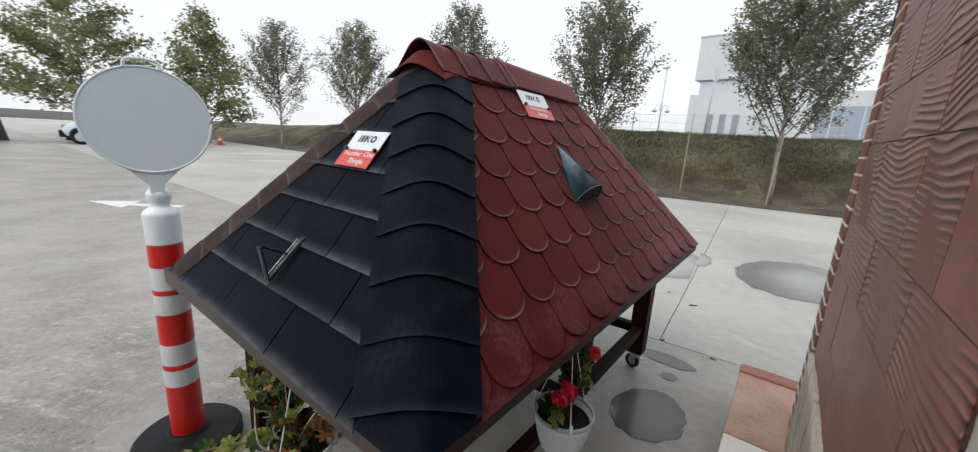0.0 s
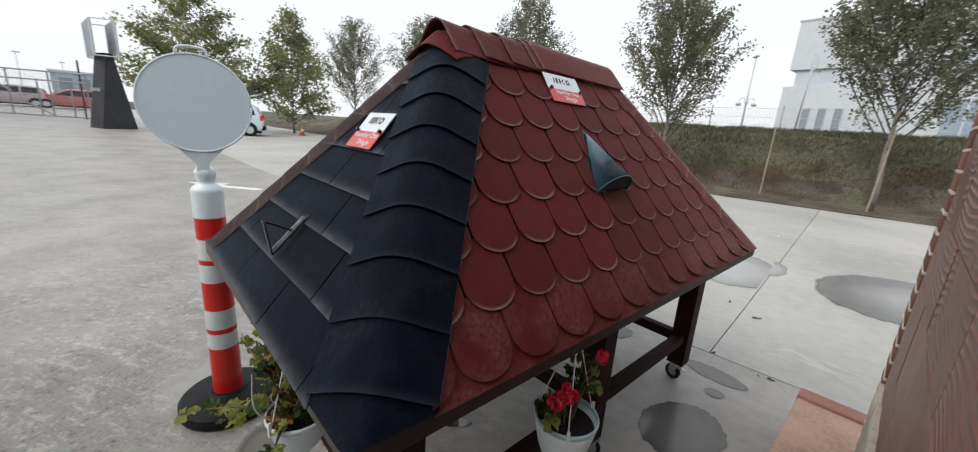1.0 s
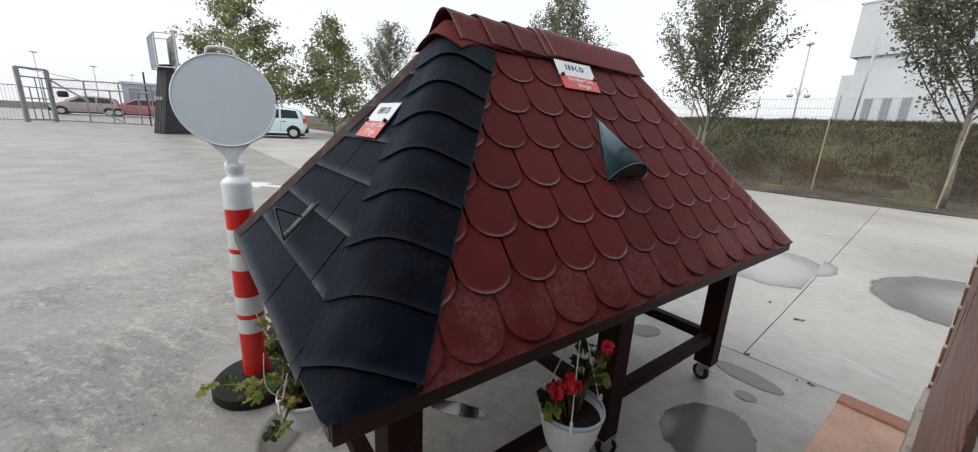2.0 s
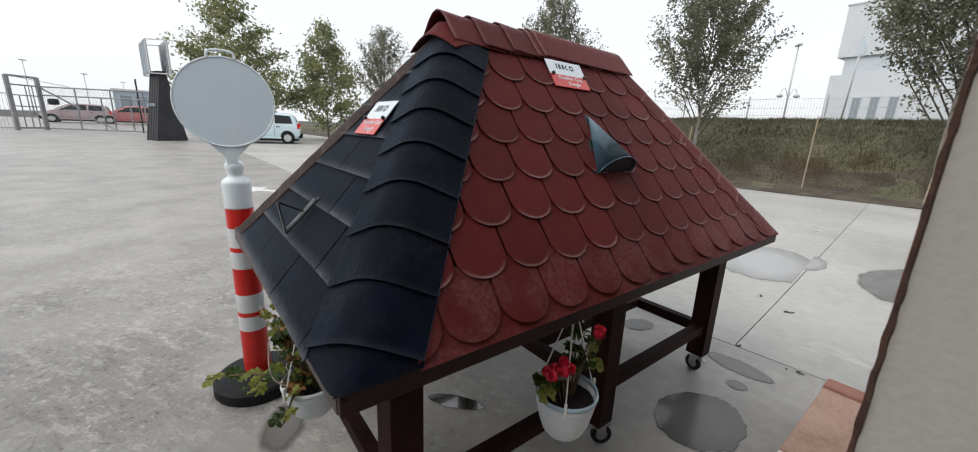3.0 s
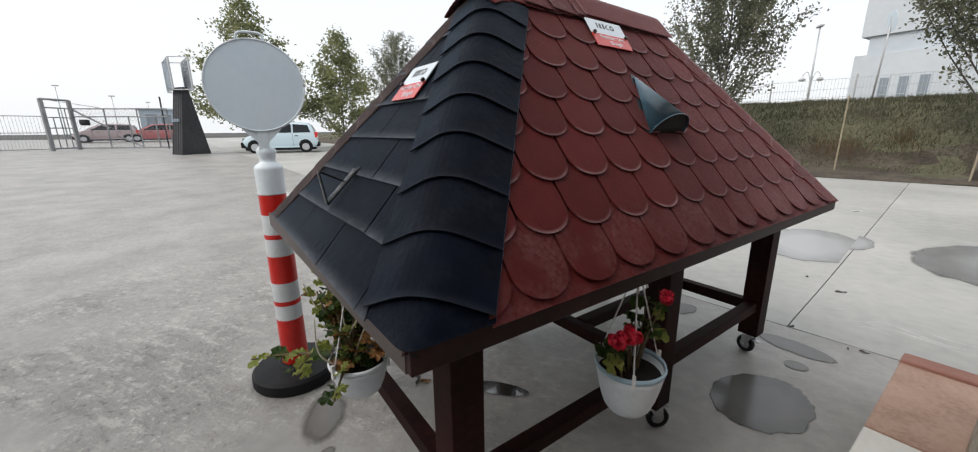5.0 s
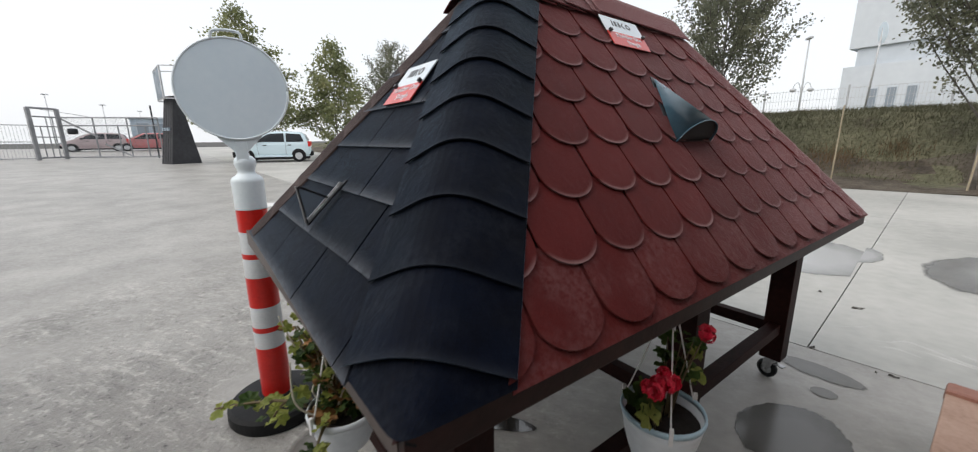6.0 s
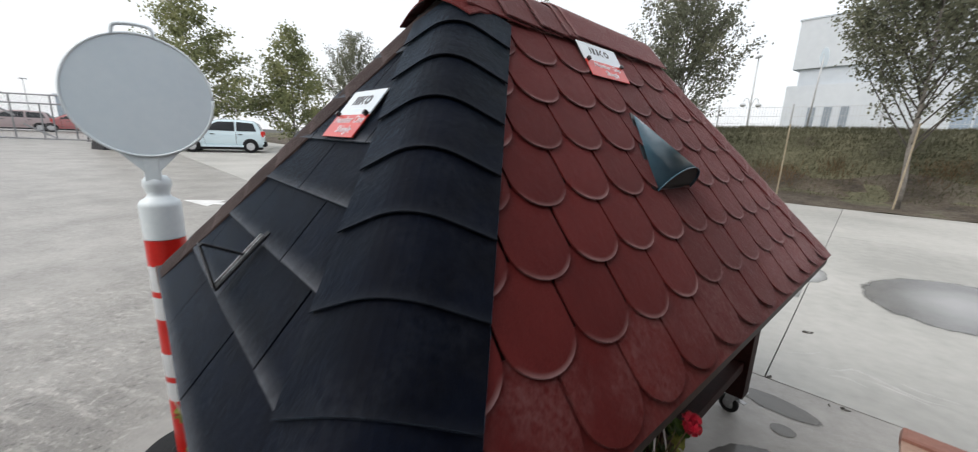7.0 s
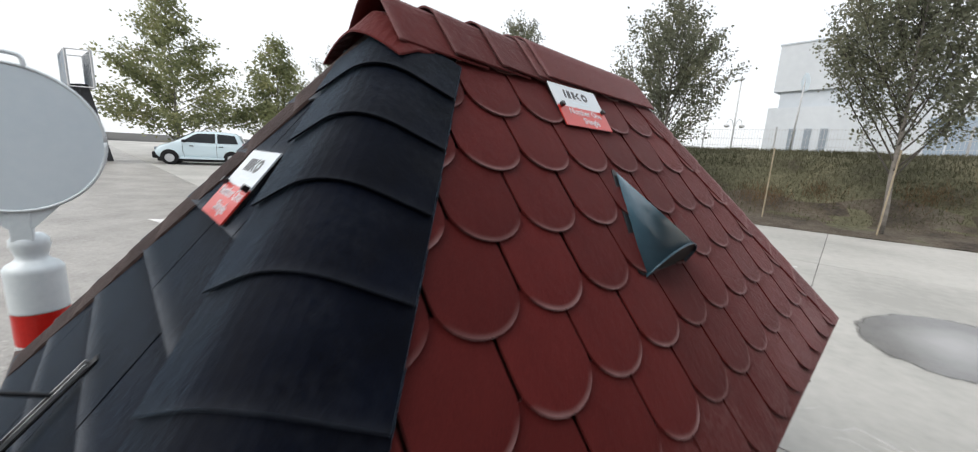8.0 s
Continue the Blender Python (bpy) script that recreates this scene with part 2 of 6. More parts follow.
SIGN_BACK = material("sign_back", ((0.65, 0.755, 0.83), (0.71, 0.805, 0.87)), rough=0.45, scale=3.0, fine=30.0, bump=0.03)
POST_RED = material("reflective_red", ((0.5, 0.012, 0.008), (0.62, 0.02, 0.012)), rough=0.35, scale=6.0, fine=80.0, bump=0.05, coat=0.2)
POST_WHITE = material("reflective_white", ((0.55, 0.58, 0.6), (0.66, 0.69, 0.71)), rough=0.35, scale=6.0, fine=80.0, bump=0.05)
RUBBER = material("black_rubber", ((0.005, 0.0055, 0.006), (0.013, 0.0135, 0.0145)), rough=0.55, spec=0.2, scale=8.0, fine=70.0, bump=0.2)
STEEL = material("zinc_steel", ((0.35, 0.35, 0.36), (0.55, 0.55, 0.56)), rough=0.35, metal=0.9, scale=20, fine=120, bump=0.05)
DARK_METAL = material("dark_metal", ((0.02, 0.022, 0.025), (0.06, 0.063, 0.068)), rough=0.35, metal=0.7, scale=20, fine=120, bump=0.05)
HOOK_STEEL = material("pale_hook_steel", ((0.22, 0.225, 0.23), (0.62, 0.63, 0.64)), rough=0.34, metal=0.7, scale=25, fine=120, bump=0.05)
HOOK_BLACK = material("blackened_steel", ((0.004, 0.0045, 0.006), (0.013, 0.0145, 0.018)), rough=0.45, spec=0.25, scale=25, fine=120, bump=0.1)
TEAL = material("teal_sheet_metal", ((0.05, 0.11, 0.15), (0.068, 0.14, 0.19)), rough=0.26, metal=0.0, scale=5.0, fine=40.0, bump=0.04, coat=0.3)
INSIDE = plain("dark_inside", (0.006, 0.006, 0.007), rough=0.8)
CARD_WHITE = material("card_white", ((0.62, 0.69, 0.74), (0.7, 0.76, 0.8)), rough=0.3, scale=8, fine=60, bump=0.02, coat=0.3)
CARD_RED = material("card_red", ((0.52, 0.03, 0.02), (0.6, 0.045, 0.03)), rough=0.3, scale=8, fine=60, bump=0.02, coat=0.3)
CARD_BLACK = plain("card_black", (0.012, 0.012, 0.014), rough=0.3)
POT_WHITE = material("pot_plastic", ((0.62, 0.66, 0.7), (0.72, 0.76, 0.8)), rough=0.4, scale=6, fine=50, bump=0.03)
POT_RIM = plain("pot_rim", (0.36, 0.5, 0.58), rough=0.4)
POT_SOIL = material("potting_soil", ((0.008, 0.006, 0.005), (0.02, 0.015, 0.012)), rough=0.95, fine=60, bump=0.8)
CORD = plain("plastic_cord", (0.7, 0.7, 0.7), rough=0.4)
LEAF = material("geranium_leaf", ((0.024, 0.055, 0.012), (0.075, 0.115, 0.028)), rough=0.55, scale=14, fine=90, bump=0.3, random_amount=0.35)
LEAF_YELLOW = material("yellowing_leaf", ((0.2, 0.25, 0.045), (0.38, 0.4, 0.1)), rough=0.55, scale=14, fine=90, bump=0.3, random_amount=0.3)
STEM_DRY = material("bleached_dry_stem", ((0.34, 0.3, 0.23), (0.55, 0.51, 0.42)), rough=0.8, fine=90, bump=0.2)
LEAF_DRY = material("withered_leaf", ((0.16, 0.07, 0.02), (0.3, 0.15, 0.05)), rough=0.7, scale=14, fine=90, bump=0.3, random_amount=0.3)
STEM = material("plant_stem", ((0.09, 0.07, 0.035), (0.16, 0.12, 0.06)), rough=0.7, fine=90, bump=0.2)
PETAL = material("red_petal", ((0.52, 0.008, 0.03), (0.72, 0.016, 0.055)), rough=0.5, scale=30, fine=120, bump=0.1, random_amount=0.2)
BARK = material("bark", ((0.13, 0.12, 0.105), (0.27, 0.25, 0.225)), rough=0.9, scale=6, fine=40, bump=0.8)
TWIG = material("twig_bark", ((0.05, 0.045, 0.038), (0.1, 0.09, 0.078)), rough=0.9, scale=6, fine=40, bump=0.4)
# leaf colours are lifted: the pallor of haze is painted into them
FOLIAGE = material("tree_foliage", ((0.1, 0.106, 0.076), (0.165, 0.174, 0.12), (0.24, 0.24, 0.16)), rough=0.7, scale=0.9, fine=7.0, bump=0)
FOLIAGE_YELLOW = material("autumn_foliage", ((0.15, 0.17, 0.085), (0.24, 0.26, 0.13), (0.36, 0.355, 0.18)), rough=0.7, scale=0.8, fine=5.0, bump=0)
TIMBER = material("raw_timber", ((0.3, 0.25, 0.17), (0.42, 0.36, 0.26)), rough=0.8, fine=50, bump=0.3)
# facades toned bluish grey, with haze included in the colour
RENDER_WHITE = material("white_facade", ((0.52, 0.56, 0.6), (0.59, 0.63, 0.665)), rough=0.7, scale=0.2, fine=2.0, bump=0.05)
FACADE_GREY = material("grey_facade", ((0.48, 0.53, 0.58), (0.56, 0.61, 0.66)), rough=0.5, scale=0.2, fine=2.0, bump=0.05)
GLASS_DARK = plain("window_glass", (0.24, 0.28, 0.32), rough=0.2, spec=0.5)
WING_GLASS = plain("wing_glass", (0.3, 0.37, 0.45), rough=0.25, spec=0.5)
CAR_GLASS = plain("car_glass", (0.03, 0.035, 0.04), rough=0.05, spec=0.6)
GALVANISED = material("galvanised", ((0.42, 0.43, 0.44), (0.55, 0.56, 0.57)), rough=0.5, metal=0.3, fine=40, bump=0.1)
GATE_STEEL = material("weathered_gate_steel", ((0.2, 0.205, 0.215), (0.3, 0.305, 0.315)), rough=0.6, metal=0.2, fine=40, bump=0.1)
CAR_WHITE = plain("white_car_paint", (0.62, 0.75, 0.8), rough=0.25, coat=0.6)
# far car paints are faded to stand in for haze
CAR_RED = plain("red_car_paint", (0.45, 0.14, 0.14), rough=0.3, coat=0.5)
CAR_GREY = plain("grey_car_paint", (0.42, 0.33, 0.33), rough=0.3, coat=0.5)
TOWER_GREY = material("tower_cladding", ((0.028, 0.028, 0.032), (0.05, 0.05, 0.055)), rough=0.6, scale=1.0, fine=8.0, bump=0.1)
PANEL_PALE = material("panel_pale", ((0.33, 0.4, 0.47), (0.42, 0.49, 0.55)), rough=0.4, scale=1.0, fine=6.0, bump=0.02)
ORANGE = plain("cone_orange", (0.6, 0.12, 0.03), rough=0.5)
EDGE_BROWN = material("raw_plaster_edge", ((0.03, 0.015, 0.012), (0.075, 0.038, 0.028)), rough=0.9, scale=30.0, fine=160.0, bump=0.6)
BEIGE = material("beige_plaster", ((0.325, 0.31, 0.285), (0.38, 0.365, 0.338)), rough=0.85, scale=3.0, fine=120.0, bump=0.15)
TERRACOTTA = material("terracotta_slab", ((0.27, 0.16, 0.112), (0.37, 0.235, 0.172), (0.42, 0.28, 0.21)), rough=0.5, scale=4.5, fine=60.0, bump=0.1)
TERRACOTTA_EDGE = material("terracotta_edge", ((0.235, 0.1, 0.072), (0.3, 0.14, 0.1)), rough=0.5, scale=5.0, fine=60.0, bump=0.1)
SLAB_WHITE = material("white_slab", ((0.55, 0.54, 0.5), (0.64, 0.63, 0.59)), rough=0.6, scale=3.0, fine=60.0, bump=0.1)
BRICK = material("brick_slip", ((0.17, 0.075, 0.05), (0.26, 0.12, 0.08)), rough=0.85, scale=9, fine=90, bump=0.6, random_amount=0.2)
MORTAR = material("mortar", ((0.62, 0.58, 0.51), (0.74, 0.7, 0.63)), rough=0.9, fine=90, bump=0.5)
def let_light_through(m, amount):
    """Thin leaves: part of the light passes through them."""
    n, l = m.node_tree.nodes, m.node_tree.links
    p = n["Principled BSDF"]
    thin, mix = n.new("ShaderNodeBsdfTranslucent"), n.new("ShaderNodeMixShader")
    l.new(p.inputs["Base Color"].links[0].from_socket, thin.inputs["Color"])
    mix.inputs[0].default_value = amount
    l.new(p.outputs[0], mix.inputs[1])
    l.new(thin.outputs[0], mix.inputs[2])
    l.new(mix.outputs[0], n["Material Output"].inputs["Surface"])


for leafy in (FOLIAGE, FOLIAGE_YELLOW, BLADE, DRY, LEAF, LEAF_YELLOW):
    let_light_through(leafy, 0.5)
TRAVERTINE = material("travertine", ((0.3, 0.255, 0.2), (0.42, 0.375, 0.31), (0.52, 0.48, 0.42)), rough=0.7, scale=6, fine=40, bump=0.4)


def carved_material(name="stamped_wood_plaster", relief=0.9):
    """Stamped plaster that imitates sawn wood: wavy ridges, red-brown glaze lying darker in the hollows."""
    m = material(name, ((0.16, 0.062, 0.042), (0.255, 0.11, 0.076)), rough=0.45, scale=5.0, fine=45.0, bump=0, random_amount=0.12)
    n, l = m.node_tree.nodes, m.node_tree.links
    p = n["Principled BSDF"]
    geo, mp, wave = n.new("ShaderNodeTexCoord"), n.new("ShaderNodeMapping"), n.new("ShaderNodeTexWave")
    info, add = n.new("ShaderNodeObjectInfo"), n.new("ShaderNodeVectorMath")
    mp.inputs["Scale"].default_value = (0.55, 1.0, 1.0)
    l.new(geo.outputs["Object"], add.inputs[0])
    l.new(info.outputs["Random"], add.inputs[1])
    l.new(add.outputs[0], mp.inputs[0])
    wave.wave_type, wave.bands_direction = "BANDS", "Z"
    wave.inputs["Scale"].default_value, wave.inputs["Distortion"].default_value = 17.0, 15.0
    wave.inputs["Detail"].default_value, wave.inputs["Detail Scale"].default_value = 0.8, 0.32
    l.new(mp.outputs[0], wave.inputs["Vector"])
    blot = n.new("ShaderNodeTexNoise")
    blot.inputs["Scale"].default_value = 3.6
    l.new(add.outputs[0], blot.inputs["Vector"])
    h = math_node(n, l, "MULTIPLY", math_node(n, l, "POWER", wave.outputs[1], 1.8), math_node(n, l, "MULTIPLY", math_node(n, l, "SUBTRACT", blot.outputs[0], 0.43), 6.0, True))
    bp = n.new("ShaderNodeBump")
    bp.inputs["Strength"].default_value, bp.inputs["Distance"].default_value = relief, 0.009
    l.new(h, bp.inputs["Height"])
    l.new(bp.outputs[0], p.inputs["Normal"])
    return m


CARVED = carved_material()
CARVED_FLAT = carved_material("smoothed_wood_plaster", 0.22)


# ---- building helpers ----
def link_mesh(name, bm, mat, smooth=False):
    me = bpy.data.meshes.new(name)
    bmesh.ops.recalc_face_normals(bm, faces=bm.faces)
    bm.to_mesh(me)
    bm.free()
    me.materials.append(mat)
    if smooth:
        me.polygons.foreach_set("use_smooth", [True] * len(me.polygons))
    return me


def part(name, bm, mat, parent=None, label="", m=None, smooth=False):
    ob = new(name, link_mesh(name, bm, mat, smooth))
    if parent is not None:
        ob.parent = parent
    if m is not None:
        ob.matrix_basis = m
    return tagged(ob, label)


def piece(name, mesh, parent, m):
    ob = new(name, mesh)
    ob.parent, ob.matrix_basis = parent, m
    return ob


def thing(name, m, label, category, group="", kind=""):
    ob = new(name)
    ob.empty_display_size = 0.1
    ob.matrix_basis = m
    return tagged(ob, label, category, group, kind)


def box(x0, y0, z0, x1, y1, z1, bevel=0.0, bm=None):
    bm = bm or bmesh.new()
    made = bmesh.ops.create_cube(bm, size=1.0, matrix=Matrix.LocRotScale(((x0 + x1) / 2, (y0 + y1) / 2, (z0 + z1) / 2), None, (abs(x1 - x0), abs(y1 - y0), abs(z1 - z0))))
    if bevel:
        edges = list({e for v in made["verts"] for e in v.link_edges})
        bmesh.ops.bevel(bm, geom=edges, offset=bevel, segments=2, affect="EDGES", profile=0.6)
    return bm


def lathe(profile, steps=24, bm=None, m=None, loop=False):
    """Turned body round z from (radius, height) pairs."""
    bm = bm or bmesh.new()
    rings = []
    for r, z in profile:
        rings.append([bm.verts.new((m or Matrix()) @ Vector((r * math.cos(2 * math.pi * i / steps), r * math.sin(2 * math.pi * i / steps), z))) for i in range(steps)])
    for a, b in zip(rings, rings[1:] + rings[:1] if loop else rings[1:]):
        for i in range(steps):
            bm.faces.new((a[i], a[(i + 1) % steps], b[(i + 1) % steps], b[i]))
    if loop:
        return bm
    if profile[0][0] > 1e-5:
        bm.faces.new(rings[0][::-1])
    if profile[-1][0] > 1e-5:
        bm.faces.new(rings[-1])
    bmesh.ops.remove_doubles(bm, verts=bm.verts, dist=1e-6)
    return bm


def tube(points, radii, steps=8, bm=None):
    """A round bar along points; one radius, or one for each point."""
    bm = bm or bmesh.new()
    pts = [Vector(p) for p in points]
    if isinstance(radii, (int, float)):
        radii = [radii] * len(pts)
    rings = []
    for i, p in enumerate(pts):
        d = (pts[min(i + 1, len(pts) - 1)] - pts[max(i - 1, 0)]).normalized()
        side = d.cross(Vector((0, 0, 1)) if abs(d.z) < 0.95 else Vector((1, 0, 0))).normalized()
        up = side.cross(d)
        rings.append([bm.verts.new(p + radii[i] * (math.cos(2 * math.pi * k / steps) * side + math.sin(2 * math.pi * k / steps) * up)) for k in range(steps)])
    for a, b in zip(rings, rings[1:]):
        for k in range(steps):
            bm.faces.new((a[k], a[(k + 1) % steps], b[(k + 1) % steps], b[k]))
    bm.faces.new(rings[0][::-1])
    bm.faces.new(rings[-1])
    return bm


def prism(outline, z0, z1, bm=None):
    """A flat plate with the given outline in x, y."""
    bm = bm or bmesh.new()
    lo, hi = [bm.verts.new((x, y, z0)) for x, y in outline], [bm.verts.new((x, y, z1)) for x, y in outline]
    bm.faces.new(lo[::-1])
    bm.faces.new(hi)
    for i in range(len(lo)):
        j = (i + 1) % len(lo)
        bm.faces.new((lo[i], lo[j], hi[j], hi[i]))
    return bm


def cut(bm, point, normal):
    """Cuts away what lies on the normal's side of a plane, and closes the cut."""
    r = bmesh.ops.bisect_plane(bm, geom=bm.verts[:] + bm.edges[:] + bm.faces[:], plane_co=point, plane_no=normal, clear_outer=True)
    edges = [e for e in r["geom_cut"] if isinstance(e, bmesh.types.BMEdge)]
    if edges:
        bmesh.ops.holes_fill(bm, edges=edges)
    return bm


CENTRE = Vector((0.3, 0.5))


def lie(x, y):
    """The yard's height: level by the stand, rising gently away from it."""
    return 0.0171 * max(0.0, (Vector((x, y)) - CENTRE).length - 4.0)


# ---- ground: worn concrete yard, grassy bank behind ----
GRID = Matrix.Translation((1.451, 3.338, 0)) @ Matrix.Rotation(radians(59.0), 4, "Z")
EDGE_A, EDGE_B = Vector((8.3, 10.25)), Vector((-11.0, 19.96))
EDGE_D = (EDGE_B - EDGE_A).normalized()
EDGE_N = Vector((EDGE_D.y, -EDGE_D.x))
if EDGE_N.y < 0:
    EDGE_N = -EDGE_N


def past_edge(x, y):
    return (Vector((x, y)) - EDGE_A).dot(EDGE_N)


def bank_height(x, y):
    """Soil foot, then a slope of grass, level on top."""
    d = past_edge(x, y)
    p = Vector((x, y)) - EDGE_A
    s = p.dot(EDGE_D)
    full = 2.1 if s < 16 else max(1.0, 2.1 - 0.045 * (s - 16))
    k = min(1.0, max(0.0, (d - 0.9) / 4.2))
    k = k * k * (3 - 2 * k)
    return lie(x, y) * (1 - k) + 0.06 * min(1, max(0, d / 0.5)) + full * k + (0.07 * noise.noise(Vector((x * 0.9, y * 0.9, 0))) if d > 0.2 else 0)


def ground_sheet():
    """One sheet to the horizon: the base under the yard's slabs."""
    bm = bmesh.new()
    radii = [0, 2, 4, 7, 10, 14, 20, 28, 40, 60, 120, 400, 2500]
    rings = []
    for r in radii:
        steps = 64
        rings.append([bm.verts.new((CENTRE.x + r * math.cos(2 * math.pi * i / steps), CENTRE.y + r * math.sin(2 * math.pi * i / steps), 0.0171 * max(0, min(r, 60) - 4.0) - 0.03)) for i in range(steps if r else 1)])
    for a, b in zip(rings, rings[1:]):
        for i in range(len(b)):
            j = (i + 1) % len(b)
            if len(a) == 1:
                bm.faces.new((a[0], b[i], b[j]))
            else:
                bm.faces.new((a[i], b[i], b[j], a[j]))
    return part("ground", bm, JOINT)


ground = tagged(ground_sheet(), "dark joint bed under the concrete yard", "ground", kind="structure")


def slab(i, j, size_x=5.6, size_y=6.4):
    """A cast slab of the yard, following its fall, stopped at the edge of the bank."""
    bm = bmesh.new()
    n = 5
    g = 0.0016 if i < 0 else 0.004
    grid = {}
    for a in range(n + 1):
        for b in range(n + 1):
            # the joint beside the stand gapes wider
            g0 = 0.0095 if i == 0 else g
            x = i * size_x + g0 + (size_x - g - g0) * a / n
            y = j * size_y + (2.7 if i < 0 else 0.0) + g + (size_y - 2 * g) * b / n
            p = GRID @ Vector((x, y, 0))
            grid[a, b] = bm.verts.new((p.x, p.y, lie(p.x, p.y)))
    for a in range(n):
        for b in range(n):
            bm.faces.new((grid[a, b], grid[a + 1, b], grid[a + 1, b + 1], grid[a, b + 1]))
    r = bmesh.ops.extrude_face_region(bm, geom=bm.faces[:])
    for v in r["geom"]:
        if isinstance(v, bmesh.types.BMVert):
            v.co.z -= 0.028
    if max(past_edge(v.co.x, v.co.y) for v in bm.verts) > 0:
        cut(bm, (*EDGE_A, 0), (*EDGE_N, 0))
    if not bm.verts:
        bm.free()
        return
    return bm


slab_bms = []
for i in range(-9, 6):
    for j in range(-6, 8):
        b = slab(i, j)
        if b is not None:
            slab_bms.append((b, CONCRETE_OLD if i < 0 else CONCRETE))
yard = thing("yard_pavement", Matrix(), "pale grey worn concrete yard cast in large slabs", "pavement", kind="structure")
for b, mat in slab_bms:
    part("slab", b, mat, yard)


def bank_mesh():
    bm = bmesh.new()
    rows = []
    for d in [0.0, 0.15, 0.35, 0.6, 0.9, 1.3, 1.8, 2.3, 2.9, 3.5, 4.2, 5.0, 6.5, 9.0, 14.0, 30.0, 90.0]:
        row = []
        for k in range(111):
            s = -40 + k * 0.9
            p = EDGE_A + EDGE_D * s + EDGE_N * d
            row.append(bm.verts.new((p.x, p.y, bank_height(p.x, p.y) - (0.02 if d == 0 else 0))))
        rows.append(row)
    for a, b in zip(rows, rows[1:]):
        for k in range(len(a) - 1):
            bm.faces.new((a[k], a[k + 1], b[k + 1], b[k]))
    return bm


bank = tagged(part("grass_bank", bank_mesh(), GRASS_BASE, smooth=True), "rough autumn grass bank behind the concrete yard", "bank", kind="structure")


def soil_strip():
    bm = bmesh.new()
    rows = []
    for d in (-0.02, 0.2, 0.5, 0.8, 1.1, 1.5, 1.9, 2.3):
        row = []
        for k in range(200):
            s = -38 + k * 0.45
            dd = d + ((0.25 + 0.3 * (d - 0.8)) * noise.noise(Vector((s * 0.7, d, 3))) if d > 0.7 else 0)
            p = EDGE_A + EDGE_D * s + EDGE_N * dd
            row.append(bm.verts.new((p.x, p.y, bank_height(p.x, p.y) + 0.012 + 0.03 * noise.noise(Vector((s * 2.3, d * 5, 0))))))
        rows.append(row)
    for a, b in zip(rows, rows[1:]):
        for k in range(len(a) - 1):
            bm.faces.new((a[k], a[k + 1], b[k + 1], b[k]))
    return bm


tagged(part("soil_bed", soil_strip(), SOIL, smooth=True), "bare dark soil strip along the yard's edge", "soil", kind="structure")


def grass(count, mat, width, height, where, name, label, seed):
    rng = random.Random(seed)
    verts, faces = [], []
    for _ in range(count):
        x, y = where(rng)
        z = bank_height(x, y)
        a = rng.uniform(0, math.pi)
        h = height * rng.uniform(0.4, 1.2)
        w = width * rng.uniform(0.6, 1.3)
        dx, dy = math.cos(a) * w, math.sin(a) * w
        lx, ly = rng.gauss(0, 0.4) * h, rng.gauss(0, 0.4) * h
        i = len(verts)
        verts += [(x - dx, y - dy, z - 0.02), (x + dx, y + dy, z - 0.02), (x + lx, y + ly, z + h)]
        faces.append((i, i + 1, i + 2))
    me = bpy.data.meshes.new(name)
    me.from_pydata(verts, [], faces)
    me.materials.append(mat)
    return tagged(new(name, me), label, "grass", kind="stuff")


def on_bank(rng):
    p = EDGE_A + EDGE_D * rng.uniform(-14, 24) + EDGE_N * (1.2 + 4.4 * rng.random() ** 0.85)
    return p.x, p.y


def in_clumps(rng):
    k = rng.choice(CLUMPS)
    return k[0] + rng.gauss(0, 0.22), k[1] + rng.gauss(0, 0.22)


CLUMPS = [(5.9, 14.0), (6.15, 13.8), (5.7, 14.2), (8.9, 12.9), (9.3, 12.8), (2.0, 15.4), (11.4, 12.0), (7.2, 13.7), (-3.0, 18.0), (4.4, 14.6), (10.3, 12.6)]
grass(70000, BLADE, 0.012, 0.11, on_bank, "grass", "short rough green and straw-coloured grass", 4)
grass(1700, DRY, 0.007, 0.26, in_clumps, "dry_weeds", "dry brown weeds standing in the grass", 5)


